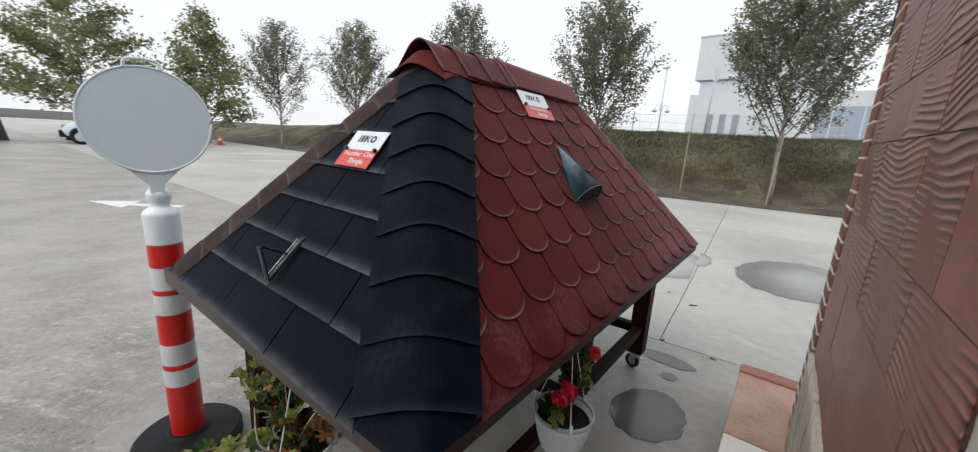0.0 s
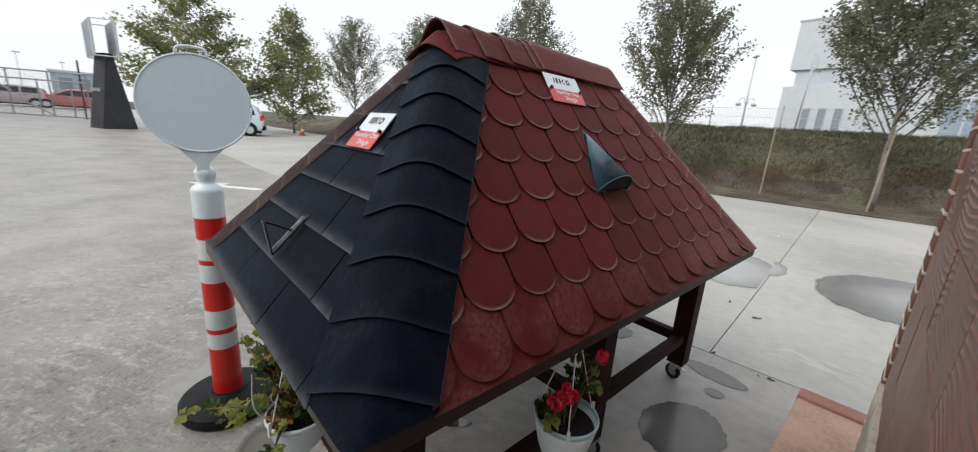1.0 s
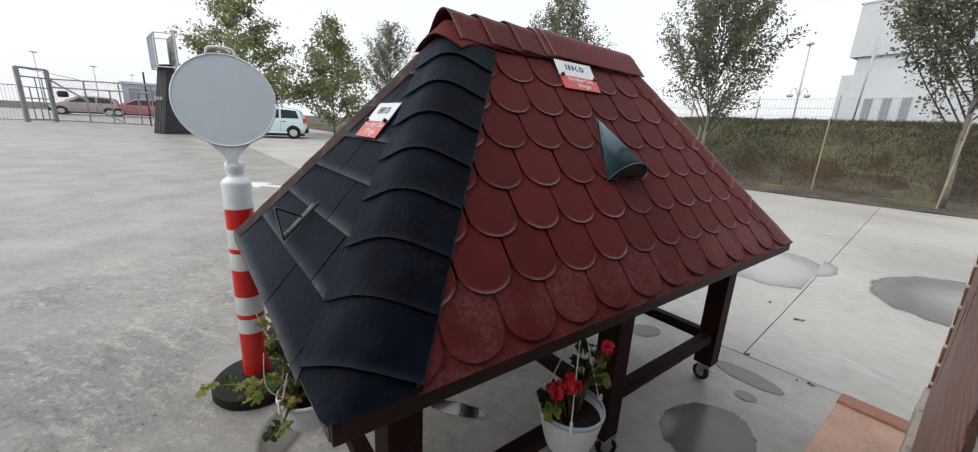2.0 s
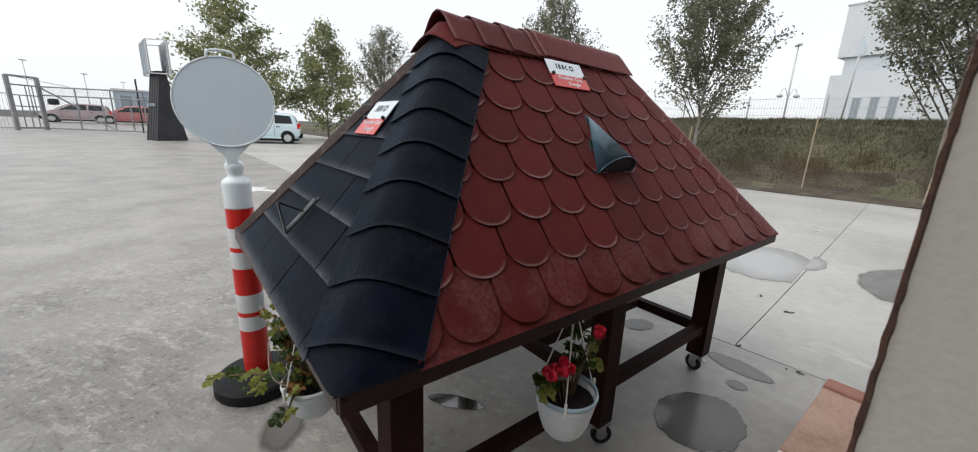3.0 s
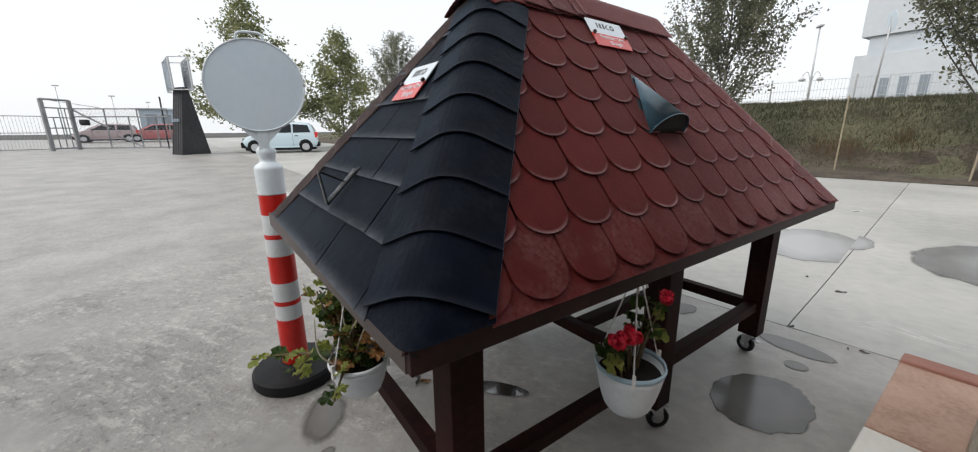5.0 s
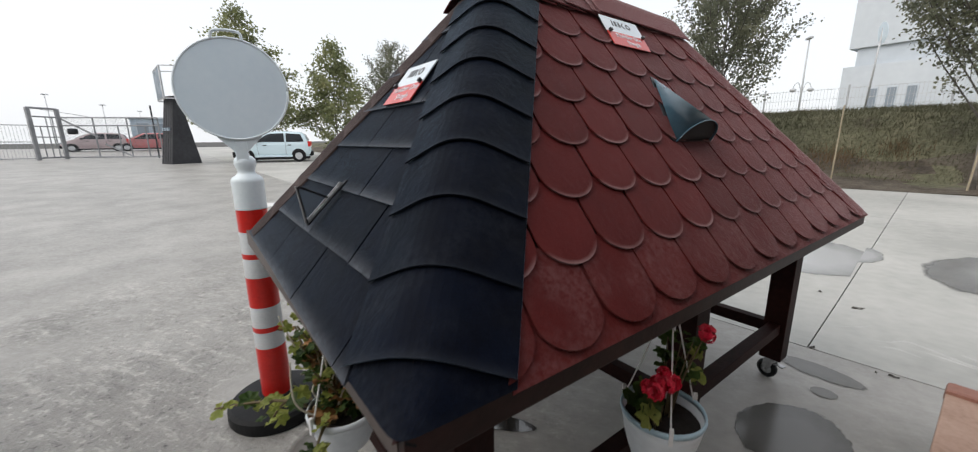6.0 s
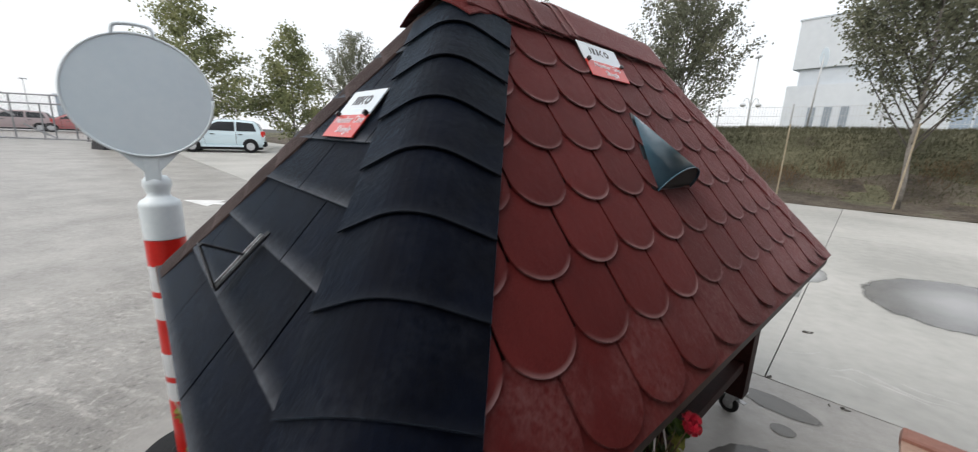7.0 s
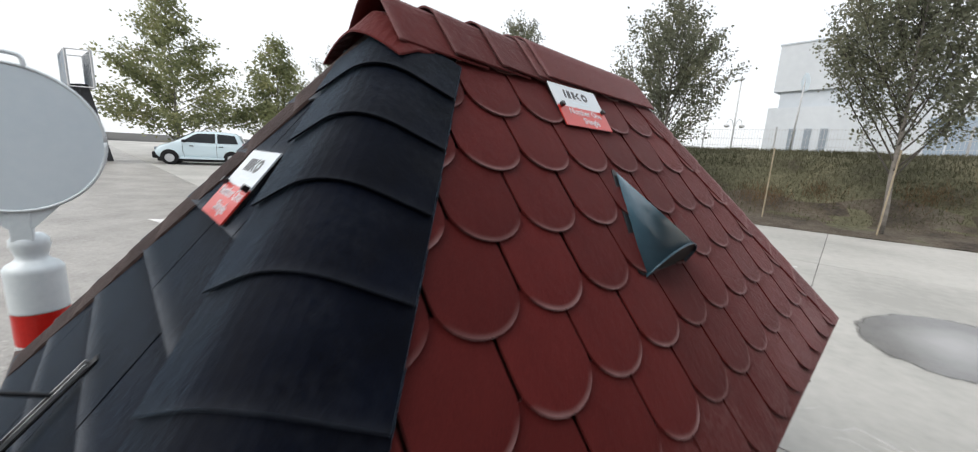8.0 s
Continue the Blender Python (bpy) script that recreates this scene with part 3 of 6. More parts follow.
# ---- puddles and stains ----
def wet_material(name, rim, middle, rough, from_r, to_r, edge=0.07):
    """Damp concrete that fades out at its edge; the middle has its own tone, in puddles a painted sky reflection."""
    m = material(name, (rim, tuple(min(1.0, c * 1.25) for c in rim)), rough=rough, scale=3.0, fine=30.0, bump=0.06)
    n, l = m.node_tree.nodes, m.node_tree.links
    p = n["Principled BSDF"]
    co, wob, mp = n.new("ShaderNodeTexCoord"), n.new("ShaderNodeTexNoise"), n.new("ShaderNodeMapping")
    mp.inputs["Scale"].default_value = (1, 1, 0)
    wob.inputs["Scale"].default_value, wob.inputs["Detail"].default_value = 2.2, 2
    l.new(co.outputs["Object"], mp.inputs[0])
    l.new(mp.outputs[0], wob.inputs["Vector"])
    length = n.new("ShaderNodeVectorMath")
    length.operation = "LENGTH"
    l.new(mp.outputs[0], length.inputs[0])
    r = math_node(n, l, "ADD", length.outputs["Value"], math_node(n, l, "MULTIPLY", math_node(n, l, "SUBTRACT", wob.outputs[0], 0.5), 0.4))
    cover = math_node(n, l, "MULTIPLY", math_node(n, l, "SUBTRACT", 1.0, r), 1 / edge, True)
    inner = math_node(n, l, "MULTIPLY", math_node(n, l, "SUBTRACT", to_r, r), 1 / (to_r - from_r), True)
    mix = n.new("ShaderNodeMix")
    mix.data_type = "RGBA"
    l.new(inner, mix.inputs[0])
    l.new(p.inputs["Base Color"].links[0].from_socket, mix.inputs[6])
    mix.inputs[7].default_value = (*middle, 1)
    l.new(mix.outputs[2], p.inputs["Base Color"])
    clear, join = n.new("ShaderNodeBsdfTransparent"), n.new("ShaderNodeMixShader")
    l.new(cover, join.inputs[0])
    l.new(clear.outputs[0], join.inputs[1])
    l.new(p.outputs[0], join.inputs[2])
    l.new(join.outputs[0], n["Material Output"].inputs["Surface"])
    return m


# the paler middles of the puddles paint reflected sky into the base colour
PUDDLE = wet_material("rain_puddle", (0.085, 0.083, 0.078), (0.13, 0.128, 0.122), 0.16, 0.5, 0.95, 0.05)
DAMP = wet_material("damp_concrete", (0.135, 0.132, 0.125), (0.16, 0.157, 0.15), 0.34, 0.2, 0.8, 0.08)
PALE_PUDDLE = wet_material("pale_puddle", (0.15, 0.148, 0.142), (0.31, 0.308, 0.298), 0.22, 0.1, 0.75, 0.08)
SHALLOW = wet_material("shallow_puddle", (0.2, 0.198, 0.19), (0.34, 0.338, 0.328), 0.2, 0.5, 0.9, 0.08)
POT_STAIN = wet_material("pot_stain", (0.12, 0.112, 0.1), (0.16, 0.15, 0.138), 0.3, 0.1, 0.8, 0.4)
STILL = wet_material("still_water", (0.03, 0.029, 0.027), (0.03, 0.029, 0.027), 0.03, 0.3, 0.9, 0.04)

for socket_name, value in (("Specular IOR Level", 1.0), ("Coat Weight", 1.0), ("Coat Roughness", 0.02)):
    STILL.node_tree.nodes["Principled BSDF"].inputs[socket_name].default_value = value


def wet_patch(x, y, rx, ry, turn, mat, name, label, category, side=0):
    """A thin sheet of wet lying on the slab; its outline wavers inside the sheet's rim. side 1 or -1: it ends at the joint between two slabs."""
    bm = bmesh.new()
    c = bm.verts.new((0, 0, 0))
    rings = [[bm.verts.new((k * math.cos(2 * math.pi * i / 48), k * math.sin(2 * math.pi * i / 48), 0)) for i in range(48)] for k in (0.5, 0.9, 1.22)]
    for i in range(48):
        j = (i + 1) % 48
        bm.faces.new((c, rings[0][i], rings[0][j]))
        for a, b in zip(rings, rings[1:]):
            bm.faces.new((a[i], b[i], b[j], a[j]))
    m = Matrix.Translation((x, y, 0)) @ Matrix.Rotation(radians(turn), 4, "Z") @ Matrix.Diagonal((rx, ry, 1, 1))
    if side:
        bmesh.ops.bisect_plane(bm, geom=bm.verts[:] + bm.edges[:] + bm.faces[:], plane_co=m.inverted() @ Vector((1.47, 3.36, 0)), plane_no=(m.to_3x3().transposed() @ Vector((0.865, -0.502, 0))) * side, clear_outer=True)
    for v in bm.verts:
        q = m @ v.co
        v.co.z = lie(q.x, q.y) + 0.004
    ob = part(name, bm, mat, None, "", m)
    return tagged(ob, label, category, "puddles on the yard", "" if category == "puddle" else "stuff")


wet_patch(1.04, 2.4, 0.27, 0.205, 48, PUDDLE, "puddle", "shallow dark rain puddle reflecting the pale sky", "puddle")
wet_patch(1.395, 3.04, 0.205, 0.085, -38, DAMP, "wet_stain", "long damp patch drying on the concrete", "stain")
wet_patch(1.325, 2.81, 0.058, 0.05, -20, DAMP, "wet_stain", "small damp patch drying on the concrete", "stain")
wet_patch(2.4, 5.65, 0.78, 0.52, 60, SHALLOW, "puddle", "wide shallow puddle that ends along the slab joint", "puddle", 1)
wet_patch(2.896, 5.817, 0.38, 0.17, 60, SHALLOW, "puddle", "tip of a shallow puddle past the slab joint", "puddle", -1)
wet_patch(3.86, 5.2, 0.92, 0.66, 42, PALE_PUDDLE, "puddle", "wide shallow puddle, its middle painted pale like reflected sky", "puddle")
wet_patch(0.79, 3.42, 0.13, 0.09, 30, DAMP, "wet_stain", "small damp patch drying on the concrete", "stain")
wet_patch(-0.245, 2.085, 0.165, 0.05, 3, STILL, "puddle", "small dark puddle under the stand", "puddle")
wet_patch(-0.98, 1.63, 0.2, 0.105, 120, POT_STAIN, "wet_stain", "brownish damp stain below the hanging pot", "stain")
wet_patch(-0.81, 1.45, 0.04, 0.03, 70, POT_STAIN, "wet_stain", "small damp ring on the concrete", "stain")


def flat_mark(outline, name, label):
    bm = bmesh.new()
    vs = [bm.verts.new((x, y, lie(x, y) + 0.006)) for x, y in outline]
    lo = [bm.verts.new((x, y, lie(x, y) + 0.001)) for x, y in outline]
    bm.faces.new(vs)
    for i in range(len(vs)):
        j = (i + 1) % len(vs)
        bm.faces.new((vs[i], lo[i], lo[j], vs[j]))
    return tagged(part(name, bm, PAINT_WHITE), label, "road marking", kind="structure")


flat_mark([(-7.05, 6.5), (-6.2, 6.24), (-6.27, 6.42), (-5.5, 6.58), (-5.52, 6.72), (-6.33, 6.6), (-6.4, 6.8)], "arrow_marking", "white arrow painted on the concrete yard")
flat_mark([(-11.2, 16.6), (-9.8, 17.9), (-9.9, 18.02), (-11.3, 16.72)], "bay_marking", "white painted bay line on the yard")
flat_mark([(-9.45, 14.2), (-8.4, 14.95), (-8.46, 15.05), (-9.5, 14.3)], "bay_marking", "white painted bay line on the yard")


def slurry_ridge(points, width, height=0.004):
    """A low ridge that wet slurry left on the slab as it was dragged."""
    bm = bmesh.new()
    pts = bend_flat(points)
    rows = []
    for i, p in enumerate(pts):
        d = (pts[min(i + 1, len(pts) - 1)] - pts[max(i - 1, 0)]).normalized()
        k = math.sin(math.pi * (0.06 + 0.88 * i / (len(pts) - 1))) * (0.75 + 0.5 * noise.noise(Vector((i * 0.6, width * 900, 0))))
        side = Vector((-d.y, d.x)) * width * k
        z = lie(p.x, p.y)
        rows.append([bm.verts.new((p.x + side.x * q, p.y + side.y * q, z + 0.0006 + height * k * h)) for q, h in ((1.6, 0), (0.6, 0.55), (0.0, 1.0), (-0.35, 0.85), (-0.7, 0.0))])
    for a, b in zip(rows, rows[1:]):
        for k in range(4):
            bm.faces.new((a[k], a[k + 1], b[k + 1], b[k]))
    return tagged(part("slurry_ridge", bm, CHALK, smooth=True), "pale wavy ridge of slurry set on the smooth concrete", "mark", "slurry ridges on the yard", "stuff")


def bend_flat(points):
    pts = [Vector(p) for p in points]
    out = []
    for i in range(len(pts) - 1):
        p0, p1, p2, p3 = pts[max(i - 1, 0)], pts[i], pts[i + 1], pts[min(i + 2, len(pts) - 1)]
        for k in range(8):
            t = k / 8
            out.append(0.5 * ((2 * p1) + (p2 - p0) * t + (2 * p0 - 5 * p1 + 4 * p2 - p3) * t * t + (3 * p1 - p0 - 3 * p2 + p3) * t ** 3))
    return out + [pts[-1]]


slurry_ridge([(1.86, 3.59), (1.99, 3.57), (2.1, 3.61), (2.16, 3.55), (2.24, 3.42), (2.31, 3.34), (2.41, 3.31)], 0.019, 0.007)
slurry_ridge([(2.31, 3.52), (2.34, 3.45), (2.43, 3.39), (2.52, 3.35)], 0.018, 0.007)
slurry_ridge([(1.72, 3.74), (1.82, 3.75), (1.94, 3.78), (2.04, 3.84)], 0.013, 0.004)
slurry_ridge([(1.89, 3.48), (1.98, 3.48), (2.06, 3.39)], 0.013, 0.004)
slurry_ridge([(2.11, 3.5), (2.2, 3.41), (2.32, 3.28)], 0.014, 0.005)


def fallen_leaf(x, y, turn, size, mat, name="fallen_leaf", label="small dry curled leaf lying on the concrete", category="leaf"):
    bm = bmesh.new()
    n = 7
    mid = [bm.verts.new((size * (k / n - 0.5), 0, 0.001)) for k in range(n + 1)]
    for s in (-1, 1):
        rim = [bm.verts.new((size * (k / n - 0.5), s * size * 0.26 * math.sin(math.pi * (0.06 + 0.9 * k / n)), 0.006 + 0.004 * math.sin(k))) for k in range(n + 1)]
        for k in range(n):
            bm.faces.new((mid[k], mid[k + 1], rim[k + 1], rim[k]))
    tagged(part(name, bm, mat, None, "", Matrix.Translation((x, y, lie(x, y) + 0.0005)) @ Matrix.Rotation(radians(turn), 4, "Z")), label, category, "fallen leaves on the yard" if category == "leaf" else "")


fallen_leaf(2.09, 4.15, 10, 0.09, TWIG)
fallen_leaf(3.78, 7.77, 20, 0.16, PAINT_WHITE, "paper_scrap", "scrap of white paper lying on the concrete", "litter")
fallen_leaf(1.97, 4.47, 70, 0.05, TWIG)
fallen_leaf(1.48, 3.345, 40, 0.05, TWIG)
fallen_leaf(1.77, 3.1, -30, 0.045, TWIG)
fallen_leaf(1.7, 3.12, 80, 0.022, TWIG)
fallen_leaf(-0.64, 2.02, 30, 0.06, LEAF_DRY)
fallen_leaf(-0.68, 2.0, 100, 0.045, TWIG)
fallen_leaf(-0.7, 2.04, 160, 0.04, TWIG)


# ---- the roof display stand ----
NX, NY = -0.03, 0.886
STAND = Matrix.Translation((NX, NY, 0)) @ Matrix.Rotation(radians(54.7), 4, "Z")
LEN, WID, EAVE, PITCH = 2.46, 1.52, 0.962, 1.27
HALF = WID / 2
UPS = math.sqrt(1 + PITCH * PITCH)
SLOPE = HALF * UPS
stand = thing("roof_display_stand", STAND, "small wheeled hipped roof stand covered with red and black shingles", "display stand")


def plank(x0, y0, z0, x1, y1, z1, name, mat=STAINED, bevel=0.004, label=""):
    c = Vector(((x0 + x1) / 2, (y0 + y1) / 2, (z0 + z1) / 2))
    return part(name, box(x0 - c.x, y0 - c.y, z0 - c.z, x1 - c.x, y1 - c.y, z1 - c.z, bevel), mat, stand, label, Matrix.Translation(c))


def swivel_caster(u, v, turn):
    """A small swivel caster under a leg: top plate, bearing, pressed fork, brake pedal, rubber wheel on a steel hub."""
    m = Matrix.Translation((u, v, 0)) @ Matrix.Rotation(radians(turn), 4, "Z")
    bm = box(-0.046, -0.046, 0.136, 0.046, 0.046, 0.142)
    lathe([(0.024, 0.118), (0.03, 0.124), (0.03, 0.136)], 18, bm)
    box(-0.022, -0.026, 0.113, 0.034, 0.026, 0.119, 0.002, bm)
    for s in (-1, 1):
        blade = prism([(-0.022, 0.0), (0.034, 0.0), (0.038, 0.05), (0.026, 0.075), (0.01, 0.075)], -0.0015, 0.0015)
        bmesh.ops.transform(blade, verts=blade.verts, matrix=Matrix.Translation((0, s * 0.024, 0.117)) @ Matrix.Rotation(radians(-90), 4, "X"))
        me = bpy.data.meshes.new("fork")
        blade.to_mesh(me)
        blade.free()
        bm.from_mesh(me)
        bpy.data.meshes.remove(me)
    caster = part("caster", bm, STEEL, stand, "zinc swivel caster with black wheel", m)
    at = Matrix.Translation((0.022, 0, 0.052)) @ Matrix.Rotation(radians(90), 4, "X")
    part("wheel", lathe([(0.03, -0.014), (0.042, -0.015), (0.05, -0.01), (0.052, 0.0), (0.05, 0.01), (0.042, 0.015), (0.03, 0.014)], 28, loop=True), RUBBER, caster, "", at, True)
    part("hub", lathe([(0.0, -0.018), (0.012, -0.018), (0.014, -0.012), (0.03, -0.009), (0.03, 0.009), (0.014, 0.012), (0.012, 0.018), (0.0, 0.018)], 20), HOOK_STEEL, caster, "", at)
    part("axle", lathe([(0.0, -0.032), (0.007, -0.032), (0.007, 0.032), (0.0, 0.032)], 10), STEEL, caster, "", at)
    part("brake_pedal", box(-0.062, -0.016, 0.078, -0.012, 0.016, 0.084, 0.002), STEEL, caster, "", Matrix.Translation((0, 0, 0.015)))


LEG_U, LEG_V, LEG = (0.238, 1.246, 2.278), (0.232, WID - 0.225), 0.051
for u in LEG_U:
    for v in LEG_V:
        plank(u - LEG, v - LEG, 0.142, u + LEG, v + LEG, EAVE + 0.05, "leg")
        swivel_caster(u + 0.015, v, 78 if u > 2 else -35 if u > 1 else 110)
for v in LEG_V:
    for a, b in zip(LEG_U, LEG_U[1:]):
        plank(a + LEG, v - 0.028, 0.298, b - LEG, v + 0.028, 0.354, "rail")
    plank(0.12, v - 0.035, EAVE - 0.13, LEN - 0.12, v - LEG - 0.003 + 0.02, EAVE - 0.04, "top_beam") if v < HALF else plank(0.12, v + LEG - 0.017, EAVE - 0.13, LEN - 0.12, v + 0.035, EAVE - 0.04, "top_beam")
for u in LEG_U:
    plank(u - 0.028, LEG_V[0] + LEG, 0.283, u + 0.028, LEG_V[1] - LEG, 0.345, "rail")
    plank(u - 0.025, LEG_V[0] + LEG, EAVE - 0.12, u + 0.025, LEG_V[1] - LEG, EAVE - 0.04, "cross_beam")
plank(LEG_U[1] + 0.028, 0.657, 0.29, LEG_U[2] - 0.028, 0.719, 0.35, "rail")
# eave boards and soffit
FD, FT = 0.062, 0.022
# front board: dark stain, its tone also standing in for shade by the wall
plank(0.0085, 0.002, EAVE - 0.054, LEN, 0.002 + FT, EAVE - 0.001, "fascia", VARNISHED, 0.003, "dark brown stained eave board")
plank(0.012, WID - 0.012 - FT, EAVE - FD, LEN - 0.012, WID - 0.012, EAVE + 0.0, "fascia", FASCIA, 0.003)
part("fascia", prism([(0.0072, 0.0243), (0.03, 0.0243), (0.002, WID - 0.002), (-0.022, WID - 0.002)], EAVE - 0.058, EAVE + 0.002), FASCIA, stand, "grey-brown painted eave board")
plank(LEN - 0.012 - FT, 0.012 + FT, EAVE - FD, LEN - 0.012, WID - 0.012 - FT, EAVE, "fascia", FASCIA, 0.003)
plank(0.036, 0.036, EAVE - 0.035, LEN - 0.036, WID - 0.036, EAVE - 0.02, "soffit", STAINED, 0.0)

# four roof planes; x along the eave, y up the slope, z outwards
K = 1 / UPS


def slope_frame(origin, along, inward):
    x = Vector((*along, 0))
    y = Vector((inward[0], inward[1], PITCH)) / UPS
    z = x.cross(y)
    return Matrix(((x.x, y.x, z.x, origin[0]), (x.y, y.y, z.y, origin[1]), (x.z, y.z, z.z, EAVE), (0, 0, 0, 1)))


FACES = {
    "front": (slope_frame((0, 0), (1, 0), (0, 1)), LEN, "red"),
    "end": (slope_frame((0, WID), (0, -1), (1, 0)), WID, "black"),
    "back": (slope_frame((LEN, WID), (-1, 0), (0, -1)), LEN, "red"),
    "far_end": (slope_frame((LEN, 0), (0, 1), (-1, 0)), WID, "red"),
}
ROW, LIFT, THICK = {"red": 0.1458, "black": 0.1502}, 0.010, 0.004


def red_outline():
    w, top, arc = 0.0838, 0.2, 0.068
    pts = [(w, top), (-w, top), (-w, arc)]
    for i in range(1, 14):
        a = math.pi + math.pi * i / 14
        pts.append((w * math.cos(a), arc + arc * math.sin(a)))
    return pts + [(w, arc)]


def black_outline(w):
    return [(w, 0.2), (-w, 0.2), (-w, 0.0), (w, 0.0)]


def tab_bm(outline):
    """A tab, its lower end standing a little off the row below."""
    bm = prism(outline, -THICK, 0)
    for v in bm.verts:
        v.co.z += 0.001 + LIFT * (1 - v.co.y / 0.2) + THICK
    return bm


def deck(name):
    m, w, colour = FACES[name]
    flat = SLOPE - 0.085
    top = [(0.0, 0), (w, 0), (w - flat * K, flat), (flat * K, flat)]
    bm = prism(top, -0.03, -0.012)
    return part("roof_slope", bm, RED_FELT if colour == "red" else BLACK_FELT, stand, "shingled roof slope", m)


# the red eave row goes without the painted rim highlight
TABS = {"red": link_mesh("shingle_tab", tab_bm(red_outline()), RED_TAB), "eave": link_mesh("shingle_tab", tab_bm(red_outline()), RED_STRIP), "black": link_mesh("shingle_tab", tab_bm(black_outline(0.1755)), BLACK_TAB)}
STEP = {"red": 0.1762, "black": 0.355}
PHASE = {"front": (0.172, 0.083), "end": (WID - 0.4055, WID - 0.228), "back": (0.1, 0.2), "far_end": (0.1, 0.2)}


def lay_shingles(name):
    m, w, colour = FACES[name]
    base = deck(name)
    step = STEP[colour]
    lo_in, hi_in = (0.17 if name == "front" else 0.05), (0.17 if name == "end" else 0.05)
    for r in range(8):
        y = (0.006 if colour == "red" else -0.012) + r * ROW[colour]
        x = PHASE[name][r % 2] % step - step
        while x < w + step:
            lo, hi = y * K, w - y * K
            half = step / 2
            rng = random.Random(hash((r, round(x * 100))) % 9973)
            jit = Matrix.Translation((x + rng.gauss(0, 0.0012), y + rng.gauss(0, 0.0018), rng.uniform(0, 0.0015))) @ Matrix.Rotation(rng.gauss(0, 0.006), 4, "Z")
            if x + half > lo and x - half < hi:
                top_y = y + 0.2
                if x - half > top_y * K + lo_in and x + half < w - top_y * K - hi_in and top_y < SLOPE - 0.08:
                    piece("shingle_tab", TABS["eave" if colour == "red" and r == 0 else colour], base, jit)
                else:
                    bm = tab_bm(red_outline() if colour == "red" else black_outline(0.1755))
                    cut(bm, (0, SLOPE - y - 0.08, 0), (0, 1, 0))
                    cut(bm, (lo_in - x, -y, 0), (-UPS, 1, 0))
                    cut(bm, (w - hi_in - x, -y, 0), (UPS, 1, 0))
                    if len(bm.faces) > 3:
                        piece("shingle_tab", link_mesh("shingle_tab", bm, (RED_STRIP if r == 0 else RED_TAB) if colour == "red" else BLACK_TAB), base, Matrix.Translation((x, y, 0)))
                    else:
                        bm.free()
            x += step
    return base


SLOPES = {name: lay_shingles(name) for name in FACES}
# starter strips under the first rows
for name in FACES:
    m, w, colour = FACES[name]
    part("starter_strip", prism([(0.18 if name == "front" else 0.005, -0.01), (w - (0.18 if name == "end" else 0.005), -0.01), (w - (0.27 if name == "end" else 0.1), 0.15), (0.27 if name == "front" else 0.1, 0.15)], 0.0005, 0.004), RED_STRIP if colour == "red" else BLACK_STRIP, SLOPES[name])


def cap_profile(d1, d2, reach, bend, off, n=8):
    """Across a hip or ridge: straight wings with a rounded bend between, lifted by off; pairs of (point, outward)."""
    pts = []
    up = -(d1 + d2).normalized()
    a, b = d1 * bend, d2 * bend
    pts.append((d1 * reach, None))
    pts.append((d1 * (reach + bend) / 2, None))
    for i in range(n + 1):
        t = i / n
        pts.append((a * (1 - t) ** 2 + b * t ** 2, None))
    pts.append((d2 * (reach + bend) / 2, None))
    pts.append((d2 * reach, None))
    return [p + up * off for p, _ in pts], up


def cap_bm(d1, d2, h, reach, length, bend=0.08, slant=0.0, droop=None, lifts=(0.029, 0.022, 0.014)):
    """One cap shingle, its lower end at the origin and its length along h."""
    bm = bmesh.new()
    lay = []
    for s, off in ((0, lifts[0]), (length * 0.4, lifts[1]), (length, lifts[2])):
        prof, up = cap_profile(d1, d2, reach, bend if droop is None else droop + (bend - droop) * s / length, off)
        row = []
        for i, p in enumerate(prof):
            k = slant * min(1.0, p.length / reach) * (1 - s / length)
            row.append((bm.verts.new(p + h * (s + k)), bm.verts.new(p + h * (s + k) - up * THICK)))
        lay.append(row)
    for a, b in zip(lay, lay[1:]):
        for i in range(len(a) - 1):
            bm.faces.new((a[i][0], a[i + 1][0], b[i + 1][0], b[i][0]))
            bm.faces.new((a[i][1], b[i][1], b[i + 1][1], a[i + 1][1]))
        for i in (0, -1):
            bm.faces.new((a[i][0], b[i][0], b[i][1], a[i][1]))
    for row in (lay[0], lay[-1]):
        for i in range(len(row) - 1):
            bm.faces.new((row[i][0], row[i][1], row[i + 1][1], row[i + 1][0]))
    return bm


